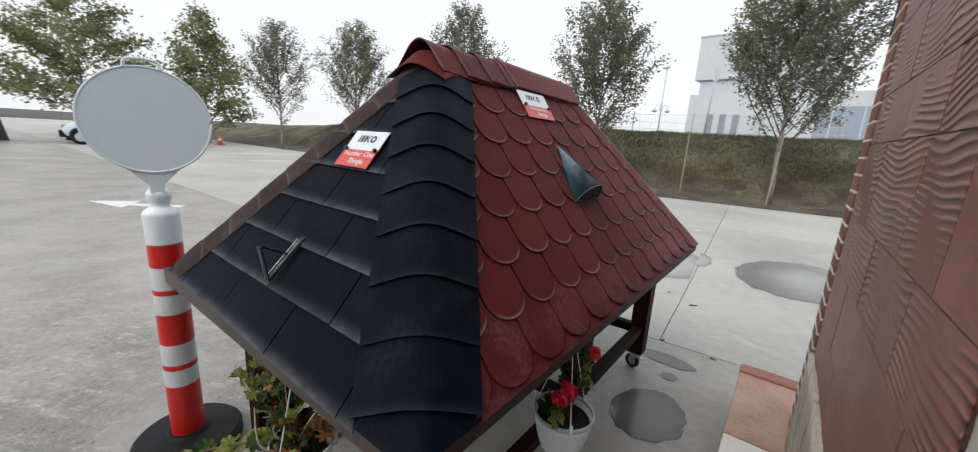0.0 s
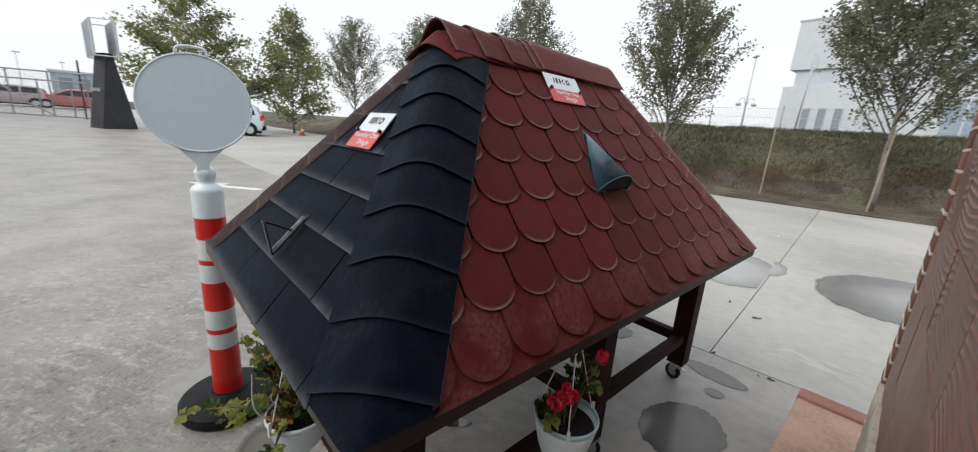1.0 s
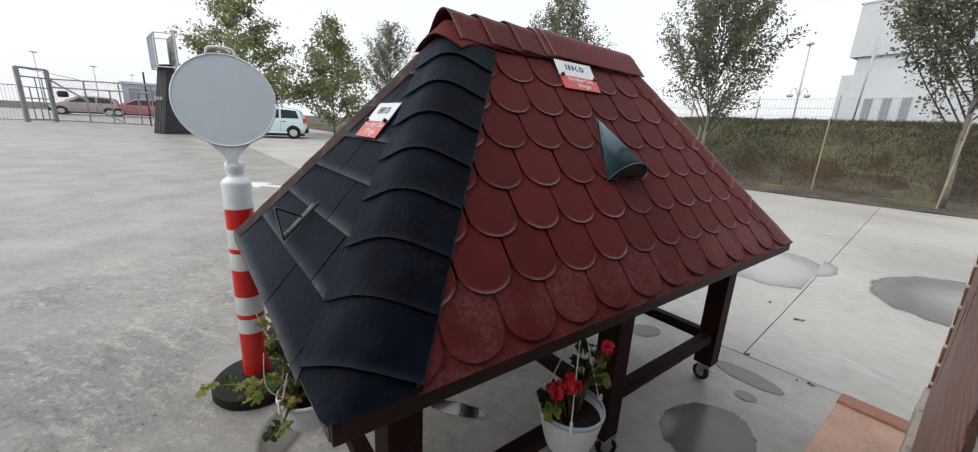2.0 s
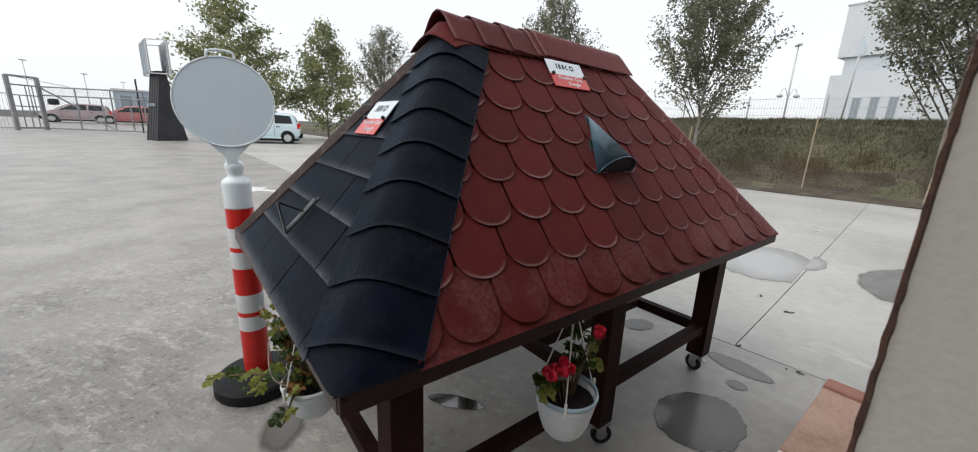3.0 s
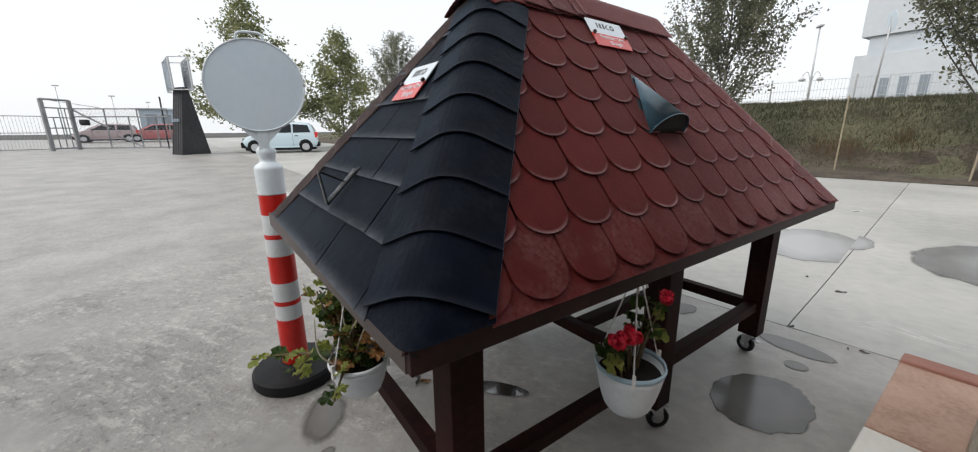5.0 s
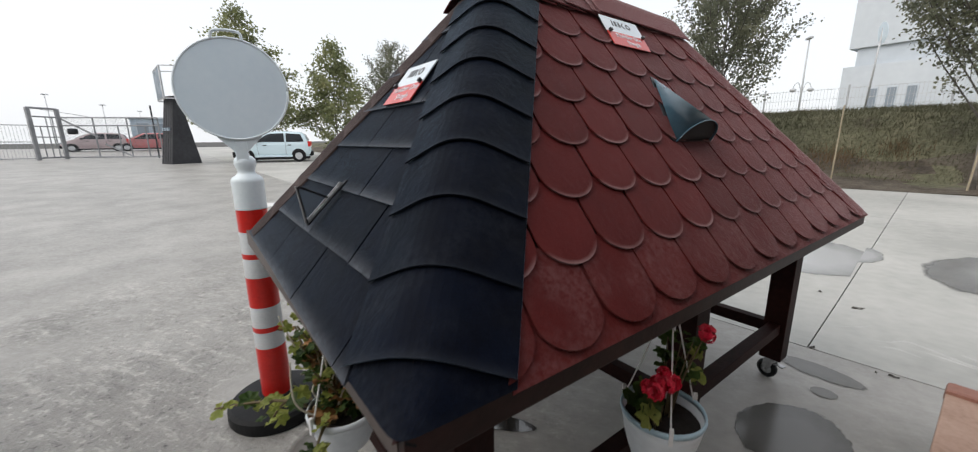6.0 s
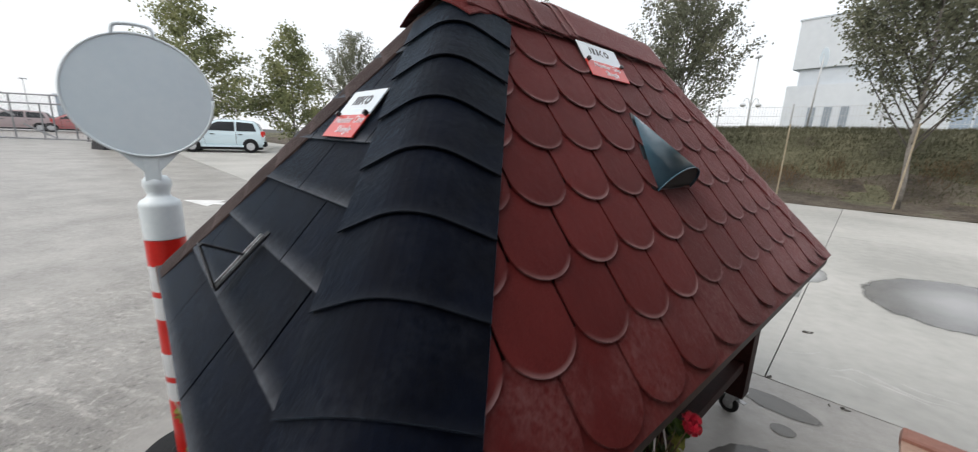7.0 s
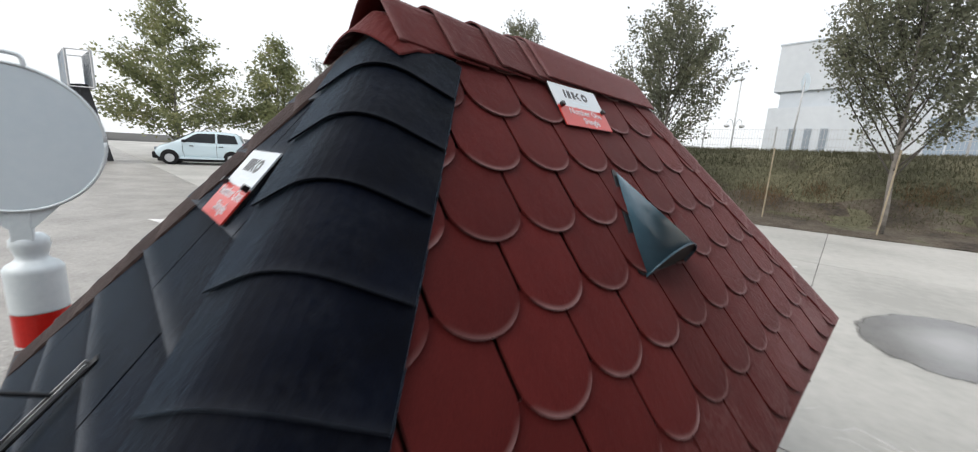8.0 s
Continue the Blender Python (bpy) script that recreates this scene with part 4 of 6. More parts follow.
def hip(corner, plan, n_a, n_b, colour, first, step, count, name):
    """Cap shingles laid up a hip, each over the one below; the lowest is trimmed to the eaves."""
    cap_mat = {"red": RED_CAP, "black": BLACK_CAP, "brown": BROWN_CAP}[colour]
    h = Vector((plan[0], plan[1], PITCH)).normalized()
    length_per = math.sqrt(2 + PITCH * PITCH)
    d1, d2 = n_a.cross(h), n_b.cross(h)
    for d in (d1, d2):
        d.normalize()
    if d1.z > 0:
        d1 = -d1
    if d2.z > 0:
        d2 = -d2
    x = (d1 - d2).normalized()
    z = x.cross(h)
    if z.z < 0:
        x, z = -x, -z
    rot = Matrix((x, h, z)).transposed().to_4x4()
    inv = rot.inverted()
    e1, e2 = (inv.to_3x3() @ d1), (inv.to_3x3() @ d2)
    hl = Vector((0, 1, 0))
    lifts = (0.029, 0.022, 0.014) if colour == "black" else (0.02, 0.018, 0.0155)
    shared = link_mesh("hip_cap", cap_bm(e1, e2, hl, 0.168, 0.25, lifts=lifts), cap_mat, False)
    holder = stand
    for i in range(count):
        w = first + step * i
        origin = Vector((corner[0] + plan[0] * w, corner[1] + plan[1] * w, EAVE + PITCH * w))
        m = Matrix.Translation(origin) @ rot
        if i < 2:
            bm = cap_bm(e1, e2, hl, 0.168, 0.165 if i == 0 else 0.25, 0.09 if i == 0 else 0.08, droop=0.0 if i == 0 else None, lifts=(0.006, 0.01, 0.013) if i == 0 else lifts)
            inv_m = m.inverted()
            for p, nrm in (((corner[0] - plan[0] * 0.012, corner[1], 0), (-plan[0], 0, 0)), ((corner[0], corner[1] - plan[1] * 0.012, 0), (0, -plan[1], 0)), ((0, 0, EAVE + 0.003), (0, 0, -1))):
                cut(bm, inv_m @ Vector(p), inv_m.to_3x3() @ Vector(nrm))
            piece("hip_cap", link_mesh("hip_cap", bm, cap_mat), holder, m)
        elif w < HALF - 0.17:
            piece("hip_cap", shared, holder, m)
        else:
            bm = cap_bm(e1, e2, hl, 0.168, 0.25, lifts=lifts)
            cut(bm, (0, (HALF - w) * length_per - 0.165, 0), (0, 1, 0))
            piece("hip_cap", link_mesh("hip_cap", bm, cap_mat), holder, m)


N_FRONT, N_END, N_BACK, N_FAR = Vector((0, -PITCH, 1)), Vector((-PITCH, 0, 1)), Vector((0, PITCH, 1)), Vector((PITCH, 0, 1))
hip((0, 0), (1, 1), N_END, N_FRONT, "black", 0.055 - 0.0785, 0.0785, 9, "near")
hip((0, WID), (1, -1), N_BACK, N_END, "brown", 0.03 - 0.0785, 0.0785, 9, "left")
hip((LEN, 0), (-1, 1), N_FRONT, N_FAR, "red", 0.03 - 0.0785, 0.0785, 9, "right")
hip((LEN, WID), (-1, -1), N_FAR, N_BACK, "red", 0.03 - 0.0785, 0.0785, 9, "back")


def ridge_cap(u0, u1, lift, reach):
    """A cap bent over the ridge, its wings a little flatter than the slopes and standing off them."""
    d1, d2 = Vector((0, -1, -1.13)).normalized(), Vector((0, 1, -1.13)).normalized()
    # local frame: x across, y along the ridge, z up
    rot = Matrix(((0, 1, 0), (-1, 0, 0), (0, 0, 1))).to_4x4()
    inv = rot.to_3x3().inverted()
    bm = cap_bm(inv @ d1, inv @ d2, Vector((0, 1, 0)), reach, u1 - u0, 0.1)
    return part("ridge_cap", bm, RED_CAP, stand, "", Matrix.Translation((u0, HALF, EAVE + PITCH * HALF - 0.005 + lift)) @ rot)


def hip_end_cap():
    """The lowest ridge piece: from under the first cap it droops as a flat arch over the heads of both hips."""
    bm = bmesh.new()
    lay = []
    for u, crest, front_u, front_v, front_z, back_v, back_z in ((0.618, 1.82, 0.644, 0.594, 1.757, 0.885, 1.768), (0.672, 1.872, 0.695, 0.61, 1.776, 0.905, 1.78), (0.8, 1.893, 0.8, 0.636, 1.786, 0.885, 1.786)):
        row = []
        for i in range(15):
            t = i / 14
            v = front_v + (back_v - front_v) * t
            side = (v - HALF) / ((front_v if v < HALF else back_v) - HALF)
            z = crest + ((front_z if v < HALF else back_z) - crest) * side ** 1.7
            x = u + (front_u - u) * side ** 2 if v < HALF else u - 0.008 * side
            row.append((bm.verts.new((x, v, z)), bm.verts.new((x, v, z - THICK))))
        lay.append(row)
    for a, b in zip(lay, lay[1:]):
        for i in range(14):
            bm.faces.new((a[i][0], a[i + 1][0], b[i + 1][0], b[i][0]))
            bm.faces.new((a[i][1], b[i][1], b[i + 1][1], a[i + 1][1]))
        for i in (0, -1):
            bm.faces.new((a[i][0], b[i][0], b[i][1], a[i][1]))
    for row in (lay[0], lay[-1]):
        for i in range(14):
            bm.faces.new((row[i][0], row[i][1], row[i + 1][1], row[i + 1][0]))
    return part("ridge_cap", bm, RED_CAP, stand, "drooping end piece of the ridge")


hip_end_cap()
for u0, u1, k in [(0.658, 0.9, 0.0), (0.796, 1.05, 0.003), (0.942, 1.18, 0.005), (1.08, 1.3, 0.004), (1.12, 1.787, 0.009)]:
    ridge_cap(u0, u1, k, 0.211 + 0.012 * (u0 - 0.65))


# ---- things on the roof ----
def flat_text(body, size, mat, parent, m, name="lettering"):
    cu = bpy.data.curves.new("lettering", "FONT")
    cu.body, cu.size, cu.align_x, cu.align_y, cu.extrude = body, size, "CENTER", "CENTER", 0.0004
    tmp = bpy.data.objects.new("lettering", cu)
    me = bpy.data.meshes.new_from_object(tmp)
    me.name = "lettering"
    bpy.data.objects.remove(tmp)
    bpy.data.curves.remove(cu)
    me.materials.clear()
    me.materials.append(mat)
    ob = new(name, me)
    ob.parent, ob.matrix_basis = parent, m
    return ob


def info_card(face, x, y, w, h, turn, lift, tilt, label):
    """A glossy card, white over red, held by two dark clips."""
    m = STAND @ FACES[face][0] @ Matrix.Translation((x, y, lift)) @ Matrix.Rotation(radians(turn), 4, "Z") @ Matrix.Rotation(radians(tilt), 4, "X")
    card = thing("product_card", m, label, "sign card", "product cards on the roof")
    split = -0.04 * h
    part("white_panel", box(-w / 2, split, 0, w / 2, h / 2, 0.003), CARD_WHITE, card)
    part("red_panel", box(-w / 2, -h / 2, 0, w / 2, split, 0.003), CARD_RED, card, "red lower panel with white lettering")
    part("backing_board", box(-w / 2 + 0.003, -h / 2 + 0.003, -0.006, w / 2 - 0.003, h / 2 - 0.003, -0.001), DARK_METAL, card)
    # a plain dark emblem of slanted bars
    for a, b in ((-0.27, 0.008), (-0.2, 0.014), (-0.1, 0.012)):
        part("emblem_bar", prism([(a * w, 0.18 * h), (a * w + b, 0.18 * h), (a * w + b + 0.003, 0.37 * h), (a * w + 0.003, 0.37 * h)], 0.003, 0.0036), CARD_BLACK, card)
    for s in (-1, 1):
        part("emblem_bar", prism([(-0.03 * w, 0.275 * h - s * 0.012 * h), (0.04 * w, 0.275 * h + s * 0.095 * h), (0.085 * w, 0.275 * h + s * 0.095 * h), (0.015 * w, 0.275 * h)], 0.003, 0.0036), CARD_BLACK, card)
    part("emblem_ring", ring_plate(0.175 * w, 0.275 * h, 0.1 * h, 0.045 * h), CARD_BLACK, card)
    part("small_print", box(-0.16 * w, 0.075 * h, 0.003, 0.2 * w, 0.1 * h, 0.0034), SIGN_BACK, card, "line of print too small to read")
    flat_text("Number One", 0.2 * h, CARD_WHITE, card, Matrix.Translation((0.03 * w, -0.15 * h, 0.0034)))
    flat_text("Shingle", 0.2 * h, CARD_WHITE, card, Matrix.Translation((0.08 * w, -0.35 * h, 0.0034)))
    for sx in (-0.46, 0.42):
        part("clip", box(sx * w, split - 0.006, 0.003, sx * w + 0.012, split + 0.006, 0.014, 0.002), CARD_BLACK, card)
    return card


def ring_plate(cx, cy, r1, r0):
    bm = bmesh.new()
    n = 20
    a = [bm.verts.new((cx + r1 * math.cos(2 * math.pi * i / n), cy + r1 * math.sin(2 * math.pi * i / n), 0.0036)) for i in range(n)]
    b = [bm.verts.new((cx + r0 * math.cos(2 * math.pi * i / n), cy + r0 * math.sin(2 * math.pi * i / n), 0.0036)) for i in range(n)]
    c = [bm.verts.new((v.co.x, v.co.y, 0.003)) for v in a]
    for i in range(n):
        j = (i + 1) % n
        bm.faces.new((a[i], a[j], b[j], b[i]))
        bm.faces.new((c[i], c[j], a[j], a[i]))
    return bm


info_card("front", 1.223, 0.95, 0.228, 0.1425, -1, 0.019, 3, "white and red product card clipped to the red shingles")
info_card("end", WID - 0.738, 0.668, 0.187, 0.152, 0, 0.02, -1, "white and red product card clipped to the black shingles")


def roof_vent():
    """A half cone of folded sheet metal, its dark mouth facing down the slope."""
    m = STAND @ FACES["front"][0] @ Matrix.Translation((1.211, 0.446, 0.012))
    vent = thing("roof_vent", m, "dark teal sheet-metal cone vent on the red shingles", "roof vent")
    length, r, n = 0.285, 0.112, 20

    def edge(k, grow=1.0):
        a = math.pi * k / n
        return Vector((grow * r * math.cos(a) + 0.02 * math.sin(a), 0.03 * math.sin(a), grow * 0.073 * math.sin(a) ** 0.8))

    bm = bmesh.new()
    tip = [bm.verts.new((0.014, length, 0.004)), bm.verts.new((0.014, length - 0.004, 0.001))]
    outer, inner = [bm.verts.new(edge(i)) for i in range(n + 1)], [bm.verts.new(edge(i, 0.975) + Vector((0, 0.002, 0))) for i in range(n + 1)]
    for i in range(n):
        bm.faces.new((outer[i], outer[i + 1], tip[0]))
        bm.faces.new((inner[i + 1], inner[i], tip[1]))
        bm.faces.new((outer[i], inner[i], inner[i + 1], outer[i + 1]))
    part("cone", bm, TEAL, vent, smooth=True)
    part("rolled_rim", tube([edge(i, 1.003) for i in range(n + 1)], 0.0022, 6), TEAL, vent, smooth=True)
    # a near-black sheet fills the mouth in place of the shade inside
    bm = bmesh.new()
    bm.faces.new([bm.verts.new(edge(i, 0.96) + Vector((0, 0.005, 0))) for i in range(n + 1)])
    bmesh.ops.solidify(bm, geom=bm.faces[:], thickness=0.003)
    part("mouth_screen", bm, INSIDE, vent, "near-black sheet standing in for shade in the vent's mouth")
    part("flange", prism([(-0.118, 0.004), (0.118, 0.004), (0.12, 0.014), (0.02, 0.296), (0.006, 0.296), (-0.13, 0.014)], -0.004, -0.001), DARK_METAL, vent)


roof_vent()


def snow_hook():
    """A folded steel snow guard: a strap up the slope, an upright blade and a slanting tie."""
    m = STAND @ FACES["end"][0] @ Matrix.Translation((WID - 0.74, 0.0, 0.0))
    hook = thing("snow_hook", m, "dark folded-steel snow hook fixed on the black shingles", "snow guard")

    def strip(y0, z0, y1, z1, w, t, name, mat, x=0.0):
        d = Vector((0, y1 - y0, z1 - z0))
        bm = box(-w / 2, 0, 0, w / 2, d.length, t, 0.0008)
        part(name, bm, mat, hook, "", Matrix.Translation((x, y0, z0)) @ Matrix.Rotation(math.atan2(d.z, d.y), 4, "X"))

    strip(0.158, 0.034, 0.318, 0.015, 0.024, 0.003, "strap", HOOK_BLACK)
    # pale fold bars: highlight lines on the dark steel put into the colour
    strip(0.16, 0.037, 0.305, 0.02, 0.004, 0.007, "strap_fold", HOOK_STEEL, -0.009)
    strip(0.16, 0.037, 0.305, 0.02, 0.003, 0.006, "strap_fold", HOOK_STEEL, 0.006)
    strip(0.158, 0.034, 0.231, 0.113, 0.022, 0.004, "upright", HOOK_BLACK)
    strip(0.158, 0.0385, 0.23, 0.116, 0.003, 0.002, "upright_fold", HOOK_STEEL, -0.01)
    strip(0.229, 0.111, 0.246, 0.03, 0.007, 0.006, "tie", HOOK_BLACK)
    part("rivet", lathe([(0.006, 0.0), (0.006, 0.004), (0.003, 0.006)], 10), STEEL, hook, "", Matrix.Translation((0, 0.285, 0.021)))


snow_hook()


# ---- potted geraniums hanging under the eaves ----
FLOWER_SPOTS = [(0.635, 0.035, 0.755), (0.845, 0.004, 0.839), (0.69, 0.028, 0.745), (0.735, 0.05, 0.742)]
STRAGGLE = [
    ([(0.05, 0.62, 0.58), (-0.03, 0.69, 0.625), (-0.12, 0.745, 0.63), (-0.206, 0.793, 0.621)], 8),
    ([(0.05, 0.63, 0.58), (0.0, 0.72, 0.62), (-0.05, 0.775, 0.57), (-0.08, 0.805, 0.51)], 11),
    ([(0.06, 0.63, 0.58), (0.04, 0.69, 0.68), (0.02, 0.74, 0.76), (0.011, 0.77, 0.81)], 12),
    ([(0.06, 0.59, 0.58), (0.02, 0.54, 0.625), (-0.01, 0.51, 0.6), (-0.03, 0.49, 0.57)], 7),
    ([(0.06, 0.6, 0.58), (0.05, 0.64, 0.7), (0.06, 0.66, 0.8), (0.05, 0.7, 0.87)], 8),
]


def leaf_mesh(name, mat, seed):
    """A round, lobed and slightly cupped leaf about 6 cm across."""
    rng = random.Random(seed)
    bm = bmesh.new()
    c = bm.verts.new((0, 0, 0))
    n = 30
    mid, rim = [], []
    for i in range(n):
        a = math.pi * 0.08 + (2 * math.pi - math.pi * 0.16) * i / (n - 1) - math.pi / 2
        r = 0.032 * (1 + 0.13 * math.cos(7 * a + seed) + 0.05 * rng.uniform(-1, 1))
        mid.append(bm.verts.new((0.55 * r * math.cos(a), 0.55 * r * math.sin(a), -0.003 + 0.003 * math.cos(5 * a))))
        rim.append(bm.verts.new((r * math.cos(a), r * math.sin(a), 0.004 * math.cos(3 * a + seed) + 0.005 * math.sin(7 * a))))
    for i in range(n - 1):
        bm.faces.new((c, mid[i], mid[i + 1]))
        bm.faces.new((mid[i], rim[i], rim[i + 1], mid[i + 1]))
    return link_mesh(name, bm, mat, True)


LEAVES = {k: [leaf_mesh("leaf", mat, s) for s in (1, 2, 3)] for k, mat in (("green", LEAF), ("yellow", LEAF_YELLOW), ("dry", LEAF_DRY))}


def flower_mesh():
    rng = random.Random(8)
    bm = bmesh.new()
    for k in range(26):
        d = Vector((rng.gauss(0, 1), rng.gauss(0, 1), rng.gauss(0.3, 1))).normalized()
        rot = d.to_track_quat("Z", "Y").to_matrix().to_4x4()
        p = d * 0.024
        pts = [bm.verts.new(rot @ Vector((0.013 * math.cos(a) * (1 + 0.25 * math.cos(5 * a)), 0.013 * math.sin(a) * (1 + 0.25 * math.cos(5 * a)), 0.003 * math.cos(2 * a))) + p) for a in [2 * math.pi * i / 10 for i in range(10)]]
        c = bm.verts.new(p * 0.85)
        for i in range(10):
            bm.faces.new((c, pts[i], pts[(i + 1) % 10]))
    return link_mesh("flower_head", bm, PETAL)


FLOWER = flower_mesh()


def bend(points, n=10):
    """A smooth line through a few points."""
    pts = [Vector(p) for p in points]
    out = []
    for i in range(len(pts) - 1):
        p0, p1, p2, p3 = pts[max(i - 1, 0)], pts[i], pts[i + 1], pts[min(i + 2, len(pts) - 1)]
        for k in range(n):
            t = k / n
            out.append(0.5 * ((2 * p1) + (p2 - p0) * t + (2 * p0 - 5 * p1 + 4 * p2 - p3) * t * t + (3 * p1 - p0 - 3 * p2 + p3) * t ** 3))
    return out + [pts[-1]]


def hanging_pot(u, v, z_rim, r, depth, hook_z, label, turn, rim_mat, rim_label):
    m = STAND @ Matrix.Translation((u, v, z_rim)) @ Matrix.Rotation(radians(turn), 4, "Z")
    pot = thing("hanging_plant", m, label, "hanging plant", "hanging plants under the eaves")
    prof = [(0.0, -depth), (0.42 * r, -depth), (0.56 * r, -depth + 0.006), (0.68 * r, -0.86 * depth), (0.79 * r, -0.66 * depth), (0.89 * r, -0.4 * depth), (0.95 * r, -0.2 * depth), (0.985 * r, -0.012), (0.96 * r, -0.012), (0.9 * r, -0.25 * depth), (0.0, -0.3 * depth)]
    part("pot", lathe(prof, 36), POT_WHITE, pot, "white plastic bowl pot", smooth=True)
    rim = [(0.955 * r, -0.012), (1.0 * r, -0.012), (1.02 * r, -0.004), (1.0 * r, 0.004), (0.955 * r, 0.003), (0.955 * r, -0.012)]
    bm = lathe(rim[:-1], 36, loop=True)
    part("pot_rim", bm, rim_mat, pot, rim_label, smooth=True)
    part("soil", lathe([(0.0, -0.028), (0.5 * r, -0.024), (0.9 * r, -0.034), (0.86 * r, -0.05), (0.0, -0.05)], 24), POT_SOIL, pot)
    for k in range(3):
        a = 2 * math.pi * k / 3
        part("hanger_cord", tube([(1.0 * r * math.cos(a), 1.0 * r * math.sin(a), -0.012), (0.012 * math.cos(a), 0.012 * math.sin(a), hook_z - z_rim)], 0.0022, 6), CORD, pot)
        part("cord_clip", box(-0.005, -0.005, -0.022, 0.005, 0.005, 0.026, 0.002), CORD, pot, "", Matrix.Translation((1.015 * r * math.cos(a), 1.015 * r * math.sin(a), -0.004)))
    bracket = lathe([(0.0, -0.006), (0.016, -0.006), (0.018, 0.0), (0.01, 0.006), (0.006, 0.03), (0.0, 0.032)], 14)
    for k in range(3):
        a = 2 * math.pi * k / 3
        tube([(0.01 * math.cos(a), 0.01 * math.sin(a), 0.0), (0.034 * math.cos(a), 0.034 * math.sin(a), -0.006), (0.04 * math.cos(a), 0.04 * math.sin(a), -0.022)], [0.005, 0.004, 0.003], 6, bracket)
    part("hanger_bracket", bracket, CORD, pot, "white plastic three-armed hanger", Matrix.Translation((0, 0, hook_z - z_rim - 0.02)))
    part("hook", tube(bend([(0, 0, hook_z - z_rim - 0.01), (0.012, 0, hook_z - z_rim + 0.01), (0, 0, hook_z - z_rim + 0.035)], 6), 0.002, 6), STEEL, pot)
    return pot


def put_leaf(pot, rng, p, kind, size):
    d = Vector((rng.gauss(0, 0.5), rng.gauss(0, 0.5), 1.0)).normalized()
    rot = d.to_track_quat("Z", "Y").to_matrix().to_4x4()
    piece("leaf", rng.choice(LEAVES[kind]), pot, Matrix.Translation(p) @ rot @ Matrix.Rotation(rng.uniform(0, 6.28), 4, "Z") @ Matrix.Scale(size, 4))


def stem(pot, points, r0=0.004, mat=None):
    pts = bend(points)
    part("stem", tube(pts, [r0 * (1 - 0.5 * i / len(pts)) for i in range(len(pts))], 7), mat or STEM, pot, smooth=True)
    return pts


def geranium_red(pot, flowers, seed):
    """A bushy plant: stems, green leaves, a few red heads."""
    rng = random.Random(seed)
    for f in flowers:
        stem(pot, [(0.2 * f[0], 0.2 * f[1], -0.03), (0.5 * f[0], 0.5 * f[1], 0.4 * f[2]), f], 0.003)
        for k in range(2):
            piece("flower_head", FLOWER, pot, Matrix.Translation(Vector(f) + Vector((rng.gauss(0, 0.013), rng.gauss(0, 0.013), rng.gauss(0, 0.008)))) @ Matrix.Rotation(rng.uniform(0, 6), 4, "Z") @ Matrix.Scale(rng.uniform(0.62, 0.8), 4))
    for k in range(24):
        if k < 16:
            spot = (0.785 + rng.uniform(0.0, 0.13), 0.068 + rng.uniform(-0.05, 0.06), 0.606 + rng.uniform(0.05, 0.17))
        elif k < 20:
            spot = (rng.uniform(0.67, 0.73), 0.06 + rng.uniform(-0.02, 0.05), rng.uniform(0.66, 0.71))
        else:
            spot = (rng.uniform(0.8, 0.86), 0.04 + rng.uniform(-0.02, 0.05), rng.uniform(0.76, 0.83))
        p = local(spot, RED_AT, 220)
        if k % 2 == 0:
            stem(pot, [(p.x * 0.2, p.y * 0.3, -0.03), (p.x * 0.5, p.y * 0.6, p.z * 0.5), p], 0.0025)
        put_leaf(pot, rng, p, "yellow" if k in (5, 21) else "green", rng.uniform(0.6, 1.1) if k < 20 else 0.6)


RED_AT = Vector((0.785, 0.068, 0.606))
pot_red = hanging_pot(0.785, 0.068, 0.606, 0.109, 0.17, 0.9, "white hanging pot of red-flowering geranium under the eave", 180 + 40, POT_RIM, "pale blue pot rim")


def local(pot_uvz, pot, turn):
    d = Vector(pot_uvz) - pot
    return Matrix.Rotation(radians(-turn), 3, "Z") @ d


geranium_red(pot_red, [local(p, RED_AT, 220) for p in FLOWER_SPOTS], 21)
rng = random.Random(33)
for spot, kind, size, twist in (((0.632, 0.022, 0.682), "yellow", 0.95, 0.4), ((0.65, 0.03, 0.7), "green", 0.9, 2.0)):
    facing = (Matrix.Rotation(radians(-220), 3, "Z") @ Vector((-0.35, -1.0, 0.55))).to_track_quat("Z", "Y").to_matrix().to_4x4()
    piece("leaf", LEAVES[kind][1], pot_red, Matrix.Translation(local(spot, RED_AT, 220)) @ facing @ Matrix.Rotation(twist, 4, "Z") @ Matrix.Scale(size, 4))
    stem(pot_red, [local((0.72, 0.05, 0.58), RED_AT, 220), local((0.68, 0.04, 0.66), RED_AT, 220), local(spot, RED_AT, 220)], 0.0025)

OLD_AT = Vector((0.082, 0.6, 0.618))
pot_old = hanging_pot(OLD_AT.x, OLD_AT.y, OLD_AT.z, 0.095, 0.125, 0.9, "white hanging pot of straggling yellowed geranium under the eave", 200, POT_WHITE, "rolled white pot rim")
rng = random.Random(77)
for k in range(9):
    # dry upright shoots between the pot and the eave
    tip = (rng.uniform(-0.01, 0.11), rng.uniform(0.52, 0.82), rng.uniform(0.74, 0.93))
    STRAGGLE.append(([(0.07, 0.6, 0.58), (0.07, 0.6 + 0.4 * (tip[1] - 0.6), 0.58 + 0.45 * (tip[2] - 0.58)), tip], rng.randint(8, 13)))
